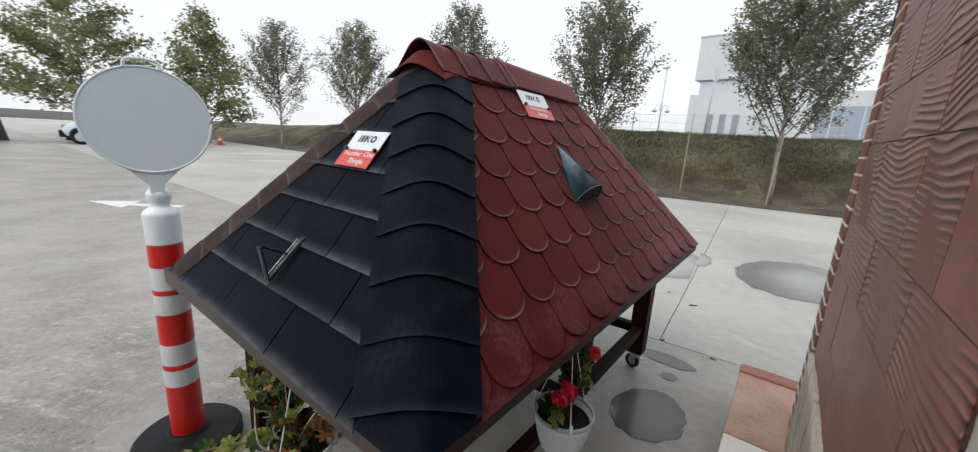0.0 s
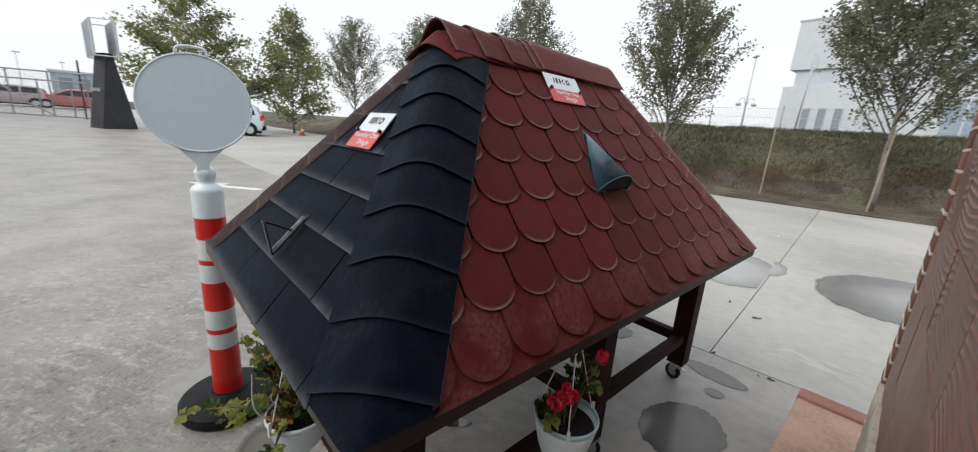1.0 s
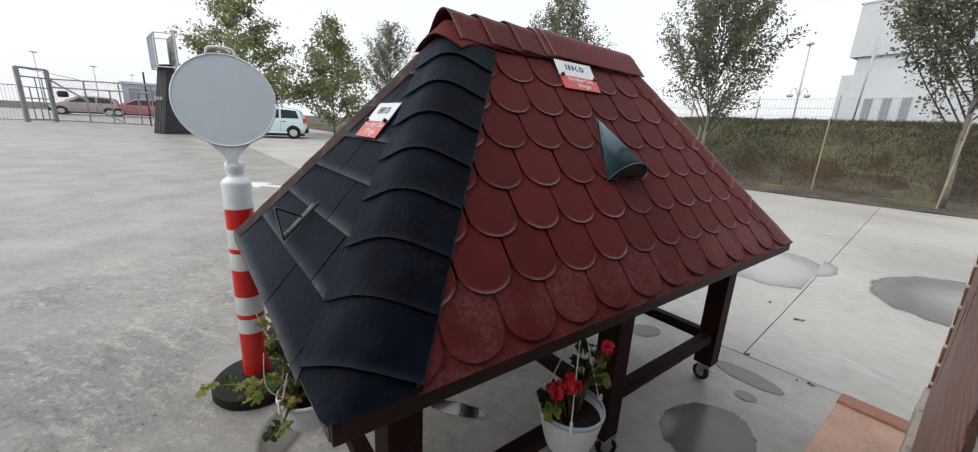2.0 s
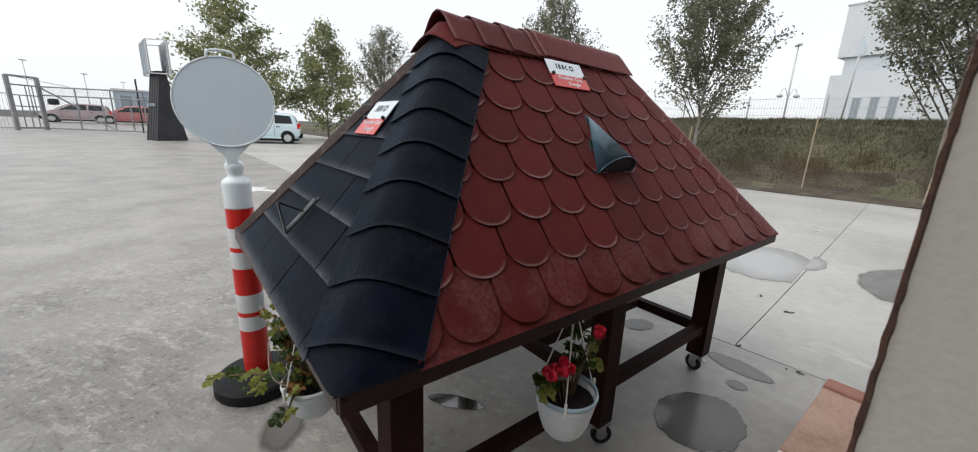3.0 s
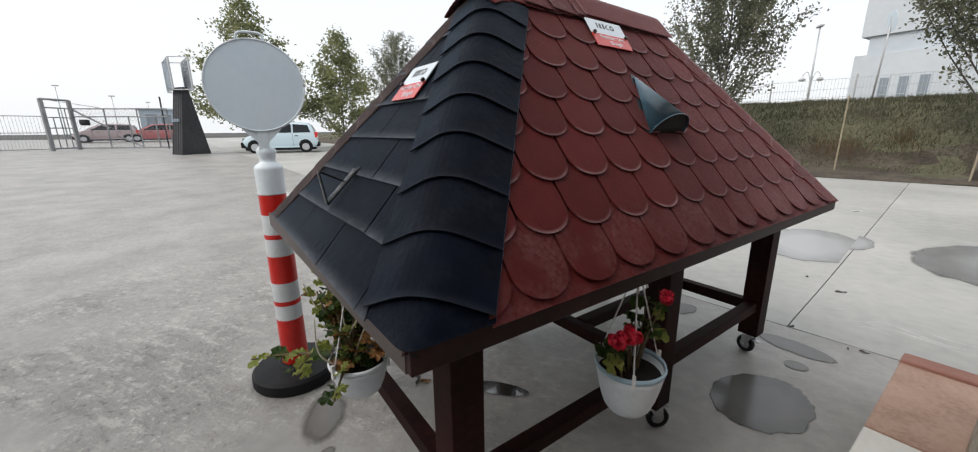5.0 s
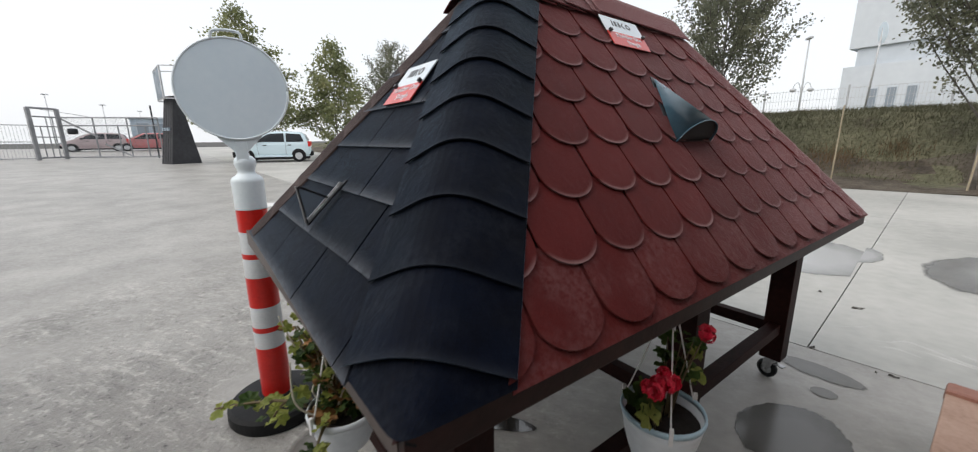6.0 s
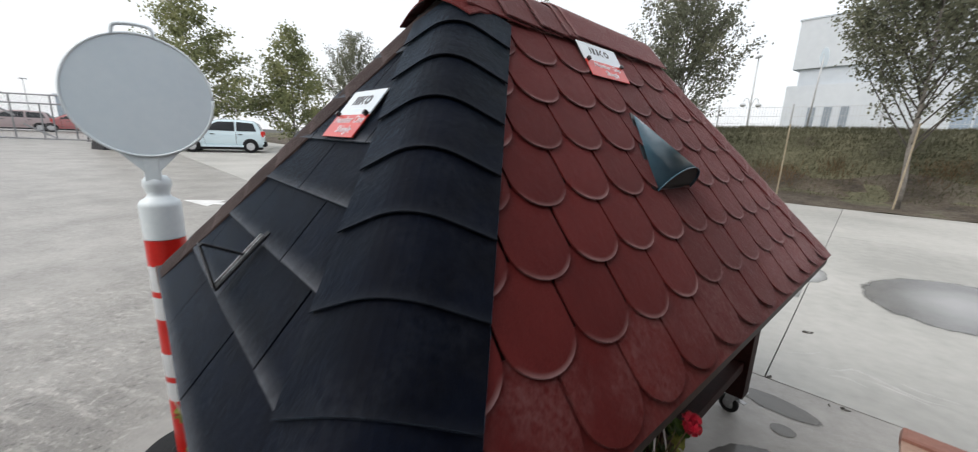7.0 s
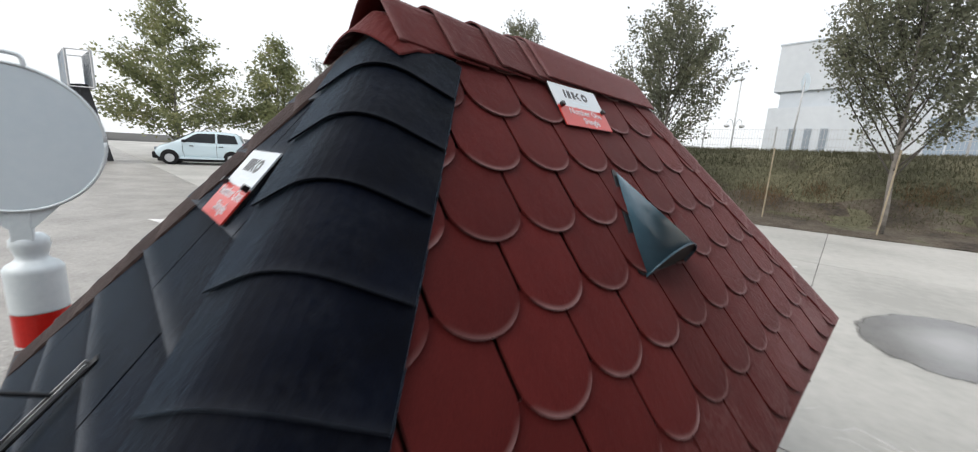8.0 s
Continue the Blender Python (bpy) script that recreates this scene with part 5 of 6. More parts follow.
for n_shoot, (path, leaves) in enumerate(STRAGGLE):
    kinds = ("green", "yellow", "yellow") if n_shoot < 5 else ("green", "green", "yellow", "dry")
    pts = stem(pot_old, [local(p, OLD_AT, 200) for p in path], 0.005)
    for k in range(leaves):
        p = pts[int(len(pts) * (0.35 + 0.65 * k / max(1, leaves - 1))) - 1] + Vector((rng.gauss(0, 0.016), rng.gauss(0, 0.016), rng.gauss(0, 0.014)))
        put_leaf(pot_old, rng, p, rng.choice(kinds), rng.uniform(0.45, 0.95))
for k in range(11):
    # bleached bare stems
    foot = (0.07 + rng.gauss(0, 0.025), 0.6 + rng.gauss(0, 0.03), 0.59)
    tip = (rng.uniform(-0.03, 0.1), rng.uniform(0.5, 0.8), rng.uniform(0.68, 0.9))
    mid = tuple(0.5 * (f + t) + rng.gauss(0, 0.02) for f, t in zip(foot, tip))
    stem(pot_old, [local(q, OLD_AT, 200) for q in (foot, mid, tip)], 0.0035, STEM_DRY)
for k in range(26):
    a, rr = rng.uniform(0, 6.28), 0.1 * math.sqrt(rng.random())
    p = Vector((rr * math.cos(a), rr * math.sin(a), rng.uniform(-0.01, 0.2)))
    if k % 2:
        stem(pot_old, [(p.x * 0.3, p.y * 0.3, -0.03), (p.x * 0.6 + 0.01, p.y * 0.6, p.z * 0.6), p], 0.003)
    put_leaf(pot_old, rng, p, rng.choice(("green", "green", "yellow", "dry", "dry")), rng.uniform(0.45, 0.95))


# ---- delineator post with a round sign ----
def delineator():
    m = Matrix.Translation((-1.372, 1.862, 0.0))
    post = thing("delineator_post", m, "red and white banded plastic delineator post on a black base", "traffic post")
    part("base", lathe([(0.0, 0.0), (0.215, 0.0), (0.222, 0.012), (0.22, 0.06), (0.205, 0.075), (0.09, 0.09), (0.08, 0.1), (0.0, 0.1)], 48), RUBBER, post, "heavy black rubber base", smooth=False)
    z0, z1, r0, r1 = 0.09, 1.175, 0.066, 0.062
    marks = [(0.09, 0.357, "r"), (0.357, 0.44, "w"), (0.44, 0.465, "r"), (0.465, 0.567, "w"), (0.567, 0.714, "r"), (0.714, 0.806, "w"), (0.806, 0.83, "r"), (0.83, 0.932, "w"), (0.932, 1.034, "r")]
    rad = lambda z: r0 + (r1 - r0) * (z - z0) / (z1 - z0)
    for a, b, c in marks:
        part("band", lathe([(0.0, a), (rad(a), a), (rad(a) + 0.0008, a + 0.002), (rad(b) + 0.0008, b - 0.002), (rad(b), b), (0.0, b)], 36), POST_RED if c == "r" else POST_WHITE, post, "glossy red band" if c == "r" else "white reflective band", smooth=False)
    part("tube_top", lathe([(0.0, 1.034), (r1 + 0.002, 1.034), (r1 + 0.002, 1.04), (r1 + 0.003, 1.155), (r1 + 0.003, 1.165), (r1 - 0.004, 1.178), (0.04, 1.19), (0.034, 1.2), (0.037, 1.215), (0.044, 1.235), (0.042, 1.255), (0.03, 1.27), (0.0, 1.272)], 36), PLASTIC_WHITE, post, smooth=True)
    return post


delineator()


def round_sign():
    """A plastic disc with a raised rim, a carrying loop, and a neck with two webs that slides on the post."""
    c = Vector((-1.352, 1.838, 1.548))
    n = Vector((0.66, -0.72, 0.03)).normalized()
    x = Vector((0, 0, 1)).cross(n).normalized()
    y = n.cross(x)
    m = Matrix((x, y, n)).transposed().to_4x4()
    sign = thing("round_sign", Matrix.Translation(c) @ m, "blank pale grey round plastic sign on the post", "sign")
    r = 0.205
    part("disc", lathe([(0.0, -0.008), (r, -0.008), (r, 0.0), (r - 0.006, 0.001), (0.0, 0.001)], 64), SIGN_BACK, sign)
    part("rim", tube([(r * math.cos(2 * math.pi * i / 64), r * math.sin(2 * math.pi * i / 64), 0.0) for i in range(65)], 0.0045, 8), PLASTIC_WHITE, sign, "white moulded rim", smooth=True)
    part("carrying_loop", tube(bend([(-0.055, r - 0.008, 0), (-0.049, r + 0.02, 0), (-0.02, r + 0.028, 0), (0.02, r + 0.028, 0), (0.049, r + 0.02, 0), (0.055, r - 0.008, 0)], 6), 0.006, 8), PLASTIC_WHITE, sign, "white carrying loop", smooth=True)
    part("neck", box(-0.024, -r - 0.09, -0.02, 0.024, -r + 0.006, -0.002, 0.004), PLASTIC_WHITE, sign)
    for s in (-1, 1):
        part("web", prism([(s * 0.022, -r - 0.055), (s * 0.028, -r - 0.05), (s * 0.105, -r + 0.035), (s * 0.1, -r + 0.042), (s * 0.022, -r + 0.008)], -0.012, -0.004), PLASTIC_WHITE, sign)


round_sign()


# ---- sample wall ----
WALL = Matrix.Translation((0.655, 0.724, 0)) @ Matrix.Rotation(radians(55.2), 4, "Z")  # x along the wall, y towards the stand
# low base with slabs on top
wall_base = thing("wall_base", WALL, "low plastered base under the sample wall", "wall base", kind="structure")
part("base_body", box(0.0, -0.42, 0.0, 2.06, 0.215, 0.235, 0.004), BEIGE, wall_base)
for a, b in ((-0.02, 0.62), (0.626, 1.32)):
    part("white_slab", box(a, -0.4, 0.235, b, 0.25, 0.272, 0.005), SLAB_WHITE, wall_base, "pale smooth cap slab")
part("terracotta_slab", box(1.328, -0.4, 0.235, 1.992, 0.25, 0.272, 0.006), TERRACOTTA, wall_base, "terracotta-coloured cap slab")
part("drip_edge", box(1.984, -0.4, 0.225, 2.092, 0.253, 0.288, 0.018), TERRACOTTA_EDGE, wall_base, "darker rounded terracotta edge")

wall_1 = tagged(part("wall_1", box(0.0, -0.36, 0.272, 1.64, -0.0045, 2.55, 0.0), BEIGE, None, "", WALL), "smooth beige plastered end of the sample wall", "wall", kind="structure")
# stamped plaster blocks on the face
rng = random.Random(12)
z, row = 0.273, 0
while z < 2.5:
    h = (0.2, 0.27, 0.17, 0.24)[row % 4]
    x = 0.0
    k = 0
    while x < 1.449:
        w = (0.42, 0.3, 0.52, 0.36, 0.46)[(k + 2 * row) % 5] * (0.6 if k == 0 and row % 2 else 1)
        x1 = min(1.452, x + w)
        if 1.452 - x1 < 0.1:
            x1 = 1.452
        bm = box(0.0012, -0.0004, 0.0012, x1 - x - 0.0012, 0.0045 + rng.uniform(-0.001, 0.001), min(h, 2.52 - z) - 0.0012, 0.003)
        for v in bm.verts:
            if v.co.x < 0.01 and x == 0:
                v.co.x += rng.uniform(0.002, 0.006)
        part("plaster_block", bm, CARVED if z > 1.15 else CARVED_FLAT, wall_1, "", Matrix.Translation((x, -0.0045, z)))
        x, k = x1, k + 1
    z += h
    row += 1
# ragged edge of the brown coat at the wall's end
bm = bmesh.new()
pts = []
zz = 0.275
while zz < 2.5:
    pts.append(zz)
    zz += rng.uniform(0.006, 0.02)
front = [(bm.verts.new((-0.0035, rng.uniform(-0.0052, -0.0030), q)), bm.verts.new((-0.0035, rng.uniform(-0.0012, 0.0004), q)), bm.verts.new((0.002, -0.0058, q))) for q in pts]
for a, b in zip(front, front[1:]):
    bm.faces.new((a[0], a[1], b[1], b[0]))
    bm.faces.new((a[2], a[0], b[0], b[2]))
part("plaster_edge", bm, EDGE_BROWN, wall_1, "ragged red-brown plaster edge")
# brick slips and a strip of stone at the far end
slip = link_mesh("brick_slip", box(0, 0, 0, 0.185, 0.012, 0.0585, 0.003), BRICK)
joint = link_mesh("mortar_joint", box(0, 0, 0, 0.185, 0.0138, 0.0095, 0.002), MORTAR)
for i in range(33):
    zb = 0.278 + i * 0.0685
    piece("mortar_joint", joint, wall_1, Matrix.Translation((1.454, -0.006, zb + 0.0575)))
    piece("brick_slip", slip, wall_1, Matrix.Translation((1.454, -0.006, zb)))
# a dado of rough travertine blocks along the foot of the face
x = 0.03
for w in (0.33, 0.26, 0.38, 0.24, 0.207):
    bm = box(0.002, 0.0, 0.0, w - 0.002, 0.016, 0.47 + rng.uniform(-0.012, 0.02), 0.0)
    bmesh.ops.subdivide_edges(bm, edges=bm.edges[:], cuts=5, use_grid_fill=True)
    for v in bm.verts:
        if v.co.y > 0.01:
            v.co.y += 0.004 * noise.noise(v.co * 14 + Vector((x * 9, 0, 0)))
        if v.co.z > 0.4:
            v.co.y *= 0.8
            v.co.z += 0.01 * noise.noise(v.co * 11 + Vector((x * 7, 3, 0)))
    part("stone_block", bm, TRAVERTINE, wall_1, "", Matrix.Translation((x, -0.001, 0.273)), True)
    x += w
part("flashing", box(1.642, -0.38, 2.05, 1.65, 0.012, 2.62, 0.002), DARK_METAL, wall_1, "dark sheet-metal flashing")
part("coping", box(-0.03, -0.4, 2.552, 1.7, 0.045, 2.6, 0.004), DARK_METAL, wall_1, "dark sheet-metal coping")
# no hole is cut: a near-black disc paints its shade
part("fixing_hole", lathe([(0.0, 0.0), (0.0042, 0.0), (0.0042, 0.002), (0.0, 0.002)], 9), INSIDE, wall_1, "small dark disc standing in for a shaded hole in the plaster", Matrix.Translation((-0.0021, -0.031, 1.138)) @ Matrix.Rotation(radians(90), 4, "Y"))


# ---- trees along the bank ----
def tree(x, y, height, spread, crown_from, seed, mat, leaf, count, label, shape="oval"):
    """Trunk, limbs with side twigs out to an egg-shaped or conical outline, single leaves along the twigs."""
    rng = random.Random(seed)
    z0 = (bank_height(x, y) if past_edge(x, y) > 0 else lie(x, y)) - 0.05
    t = thing("tree", Matrix.Translation((x, y, z0)), label, "tree", "trees along the yard")
    lean = Vector((rng.gauss(0, 0.012), rng.gauss(0, 0.012), 1))
    trunk_pts = [lean * (height * 0.94 * i / 9) + Vector((rng.gauss(0, 0.02), rng.gauss(0, 0.02), 0)) for i in range(10)]
    r0 = 0.0085 * height + 0.012
    part("trunk", tube(trunk_pts, [r0 * (1 - 0.9 * (i / 9) ** 0.8) for i in range(10)], 10), BARK, t, smooth=True)

    def outline(z):
        q = min(1.0, max(0.0, (z - crown_from) / (height - crown_from)))
        if shape == "broad":
            return spread * (max(0.04, 1 - ((q - 0.22) / 0.78) ** 1.12) if q > 0.22 else 0.8 + 0.2 * math.sin(q / 0.22 * math.pi / 2))
        return spread * (max(0.16, (q / 0.42) ** 0.62) if q < 0.42 else max(0.06, 1 - ((q - 0.42) / 0.58) ** 1.9))

    bm = bmesh.new()
    twigs = []
    n_limb = 64 if shape == "broad" else 46
    for i in range(n_limb):
        f = i / (n_limb - 1)
        zf = crown_from * (1.0 if shape == "broad" else 0.85) + (height * 0.93 - crown_from) * f
        a = i * 2.4 + rng.uniform(-0.4, 0.4)
        steep = rng.uniform(0.15, 0.75) if shape == "broad" else rng.uniform(1.1, 1.9) * (1 - 0.25 * f)
        # lengthen the limb until it meets the outline
        reach = 0.05
        while reach < spread * 1.3 and reach < outline(zf + reach * steep) * 1.0 and zf + reach * steep < height:
            reach += 0.04
        reach *= rng.uniform(0.78, 1.12)
        p0 = lean * zf
        p2 = p0 + Vector((math.cos(a) * reach, math.sin(a) * reach, reach * steep))
        p1 = p0.lerp(p2, 0.5) + Vector((0, 0, 0.06 * reach if shape == "broad" else -0.06 * reach))
        rr = r0 * 0.3 * (1 - 0.6 * f)
        tube([p0, p1, p2], [rr, rr * 0.6, rr * 0.2], 5, bm)
        twigs.append((p1, p2, (p2 - p1).length * 0.6))
        full = (p2 - p0).length
        for q in range(9):
            k = 0.22 + 0.78 * (q + rng.random()) / 9
            b = p0.lerp(p1, k * 2) if k < 0.5 else p1.lerp(p2, k * 2 - 1)
            d = (p2 - p0).normalized() + Vector((rng.gauss(0, 0.55), rng.gauss(0, 0.55), rng.gauss(0.1, 0.35)))
            e = b + d.normalized() * full * rng.uniform(0.18, 0.4) * (1.15 - 0.5 * k)
            tube([b, e], [rr * 0.3, rr * 0.1], 4, bm)
            twigs.append((b, e, (e - b).length))
    part("branchwork", bm, TWIG, t)
    total = sum(w[2] for w in twigs)
    verts, faces = [], []
    for b, e, size in twigs:
        for k in range(int(count * size / total) + 2):
            c = b.lerp(e, rng.uniform(0.1, 1.1)) + Vector((rng.gauss(0, 1), rng.gauss(0, 1), rng.gauss(0, 1))) * (leaf * 0.9 + 0.015)
            d = Vector((rng.gauss(0, 1), rng.gauss(0, 1), rng.gauss(-0.3, 0.8))).normalized()
            side = d.orthogonal().normalized()
            side.rotate(Matrix.Rotation(rng.uniform(0, 6.28), 3, d))
            L = leaf * rng.uniform(0.6, 1.25)
            j = len(verts)
            verts += [tuple(c - d * L * 0.5), tuple(c + side * L * 0.34), tuple(c + d * L * 0.5), tuple(c - side * L * 0.34)]
            faces.append((j, j + 1, j + 2, j + 3))
    me = bpy.data.meshes.new("crown")
    me.from_pydata(verts, [], faces)
    me.materials.append(mat)
    ob = new("crown", me)
    ob.parent = t
    return t


SPARSE = "slender young tree with thinning grey-green autumn leaves"
ROW_STEP = Vector((-4.75, 2.2))
ROW_0 = Vector((7.3, 11.4))
for i in range(5):
    p = ROW_0 + ROW_STEP * i + (Vector((0.3, -0.13)) if i in (1, 2) else Vector((0, 0)))
    tree(p.x, p.y, (6.7, 6.2, 6.3, 6.1, 6.4)[i], (1.95, 1.36, 1.5, 1.55, 1.6)[i], 1.5, 40 + i, FOLIAGE, 0.08, (24000, 16500, 13000, 12000, 12000)[i], SPARSE)
for x, y, h, s, seed, n in ((-16.4, 21.2, 7.1, 2.6, 60, 8500), (-20.0, 18.3, 8.6, 3.5, 61, 11500)):
    tree(x, y, h, s, 0.55, seed, FOLIAGE_YELLOW, 0.17, n, "broad leafy tree turning yellow-green in autumn", "broad")
tree(11.9, 9.0, 6.4, 1.4, 1.6, 66, FOLIAGE, 0.085, 5000, SPARSE)


def stake(x, y, h, dx, dy, label="pale timber tree stake leaning in the bank"):
    z0 = bank_height(x, y)
    s = tagged(part("tree_stake", tube([(0, 0, -0.15), (dx, dy, h)], 0.017, 8), TIMBER, None, "", Matrix.Translation((x, y, z0))), label, "stake", "tree stakes")
    return s


stake(5.45, 12.75, 1.85, 0.05, 0.1)
stake(7.15, 11.25, 1.9, 0.12, 0.05)
stake(2.55, 13.3, 1.6, 0.1, 0.0)


# ---- fence, lamp, road sign and hall beyond the bank ----
def mesh_fence(s0, s1, d, h, bays, label):
    p0, p1 = EDGE_A + EDGE_D * s0 + EDGE_N * d, EDGE_A + EDGE_D * s1 + EDGE_N * d
    zb = 1.75
    f = thing("mesh_fence", Matrix.Translation((p0.x, p0.y, 0)), label, "fence")
    v = (p1 - p0)
    for i in range(bays + 1):
        q = v * i / bays
        zg = bank_height(p0.x + q.x, p0.y + q.y) - 0.03
        part("post", box(-0.025, -0.025, 0, 0.025, 0.025, h + 0.08, 0.004), GALVANISED, f, "", Matrix.Translation((q.x, q.y, zg)))
        if i < bays:
            q2 = v * (i + 1) / bays
            zg2 = bank_height(p0.x + q2.x, p0.y + q2.y) - 0.03
            bm = bmesh.new()
            n = 26
            for k in range(1, n):
                a = q.lerp(q2, k / n)
                zz = zg + (zg2 - zg) * k / n
                tube([(a.x, a.y, zz + 0.05), (a.x, a.y, zz + h)], 0.0045, 4, bm)
            for hz in (0.08, 0.3 * h, 0.6 * h, 0.96 * h):
                tube([(q.x, q.y, zg + hz), (q2.x, q2.y, zg2 + hz)], 0.006, 4, bm)
            part("mesh_panel", bm, GALVANISED, f)
    return f


mesh_fence(-16, 24, 7.2, 0.95, 16, "grey welded-mesh fence along the top of the bank")


def street_lamp(x, y, zb, h, label, arms=True):
    l = thing("street_lamp", Matrix.Translation((x, y, zb)), label, "street lamp")
    part("pole", tube([(0, 0, 0), (0, 0, h * 0.5), (0, 0, h)], [0.07, 0.055, 0.035], 10), GALVANISED, l, smooth=True)
    part("lamp_head", box(-0.12, -0.3, h - 0.02, 0.12, 0.35, h + 0.1, 0.03), GALVANISED, l)
    if arms:
        for s in (-1, 1):
            arm = part("arm", tube(bend([(0, 0, h * 0.42), (s * 0.2, 0, h * 0.53), (s * 0.4, 0, h * 0.53), (s * 0.5, 0, h * 0.49)], 6), 0.022, 6), GALVANISED, l, smooth=True)
            part("globe", lathe([(0.0, -0.16), (0.12, -0.14), (0.2, -0.05), (0.17, 0.04), (0.05, 0.1), (0.0, 0.1)], 16), GALVANISED, arm, "", Matrix.Translation((s * 0.5, 0, h * 0.465)), True)
    return l


street_lamp(0.35 + 35 * math.sin(radians(19.1)), 0.35 + 35 * math.cos(radians(19.1)), 1.7, 5.95, "grey street lamp with two low side globes beyond the road")


def road_sign():
    x, y = 0.35 + 18.2 * math.sin(radians(24.2)), 0.35 + 18.2 * math.cos(radians(24.2))
    z = bank_height(x, y) - 0.05
    s = thing("road_sign", Matrix.Translation((x, y, z)) @ Matrix.Rotation(radians(2.0), 4, "Y"), "round road sign seen from behind on a thin post", "road sign")
    part("post", tube([(0, 0, 0), (0, 0, 2.75)], 0.028, 8), GALVANISED, s, smooth=True)
    part("disc", lathe([(0.0, -0.006), (0.31, -0.006), (0.315, 0.0), (0.31, 0.006), (0.0, 0.006)], 32), SIGN_BACK, s, "grey sign disc", Matrix.Translation((0, -0.035, 2.42)) @ Matrix.Rotation(radians(35), 4, "Z") @ Matrix.Rotation(radians(78), 4, "X") @ Matrix.Rotation(radians(50), 4, "Y"))


road_sign()


def hall():
    """A pale modern hall: plinth storey, recessed band, a jutting upper block; windows are set into the wall."""
    r = 46.0
    x, y = 0.35 + r * math.sin(radians(23.3)), 0.35 + r * math.cos(radians(23.3))
    b = thing("industrial_hall", Matrix.Translation((x, y, 0.0)) @ Matrix.Rotation(radians(-40), 4, "Z"), "pale modern industrial hall with a jutting upper storey", "building")
    part("lower_storey", box(-0.8, 0, 0, 46, 24, 7.0), RENDER_WHITE, b)
    part("recessed_band", box(-0.1, 0.2, 7.0, 9.3, 24, 8.4), FACADE_GREY, b, "grey recessed band")
    part("upper_storey", box(-0.6, -0.04, 8.4, 9.5, 24, 12.4), RENDER_WHITE, b)
    ribbon = part("glass_ribbon", box(9.6, -0.06, 0.5, 46, 0.0, 5.8), WING_GLASS, b, "blue-grey glazed ribbon along the wall")
    for i in range(18):
        part("mullion", box(10.6 + 2.0 * i, -0.1, 0.5, 10.7 + 2.0 * i, -0.062, 5.8), FACADE_GREY, ribbon)
    for i, u in enumerate((1.05, 2.18, 3.31)):
        w = part("window", box(u, -0.05, 2.2, u + 0.64, 0.0, 5.2), FACADE_GREY, b)
        part("pane", box(u + 0.06, -0.08, 2.3, u + 0.58, -0.052, 5.1), GLASS_DARK, w)
    part("roof_edge", box(-0.7, -0.1, 12.4, 9.6, 24, 12.52), FACADE_GREY, b)


hall()


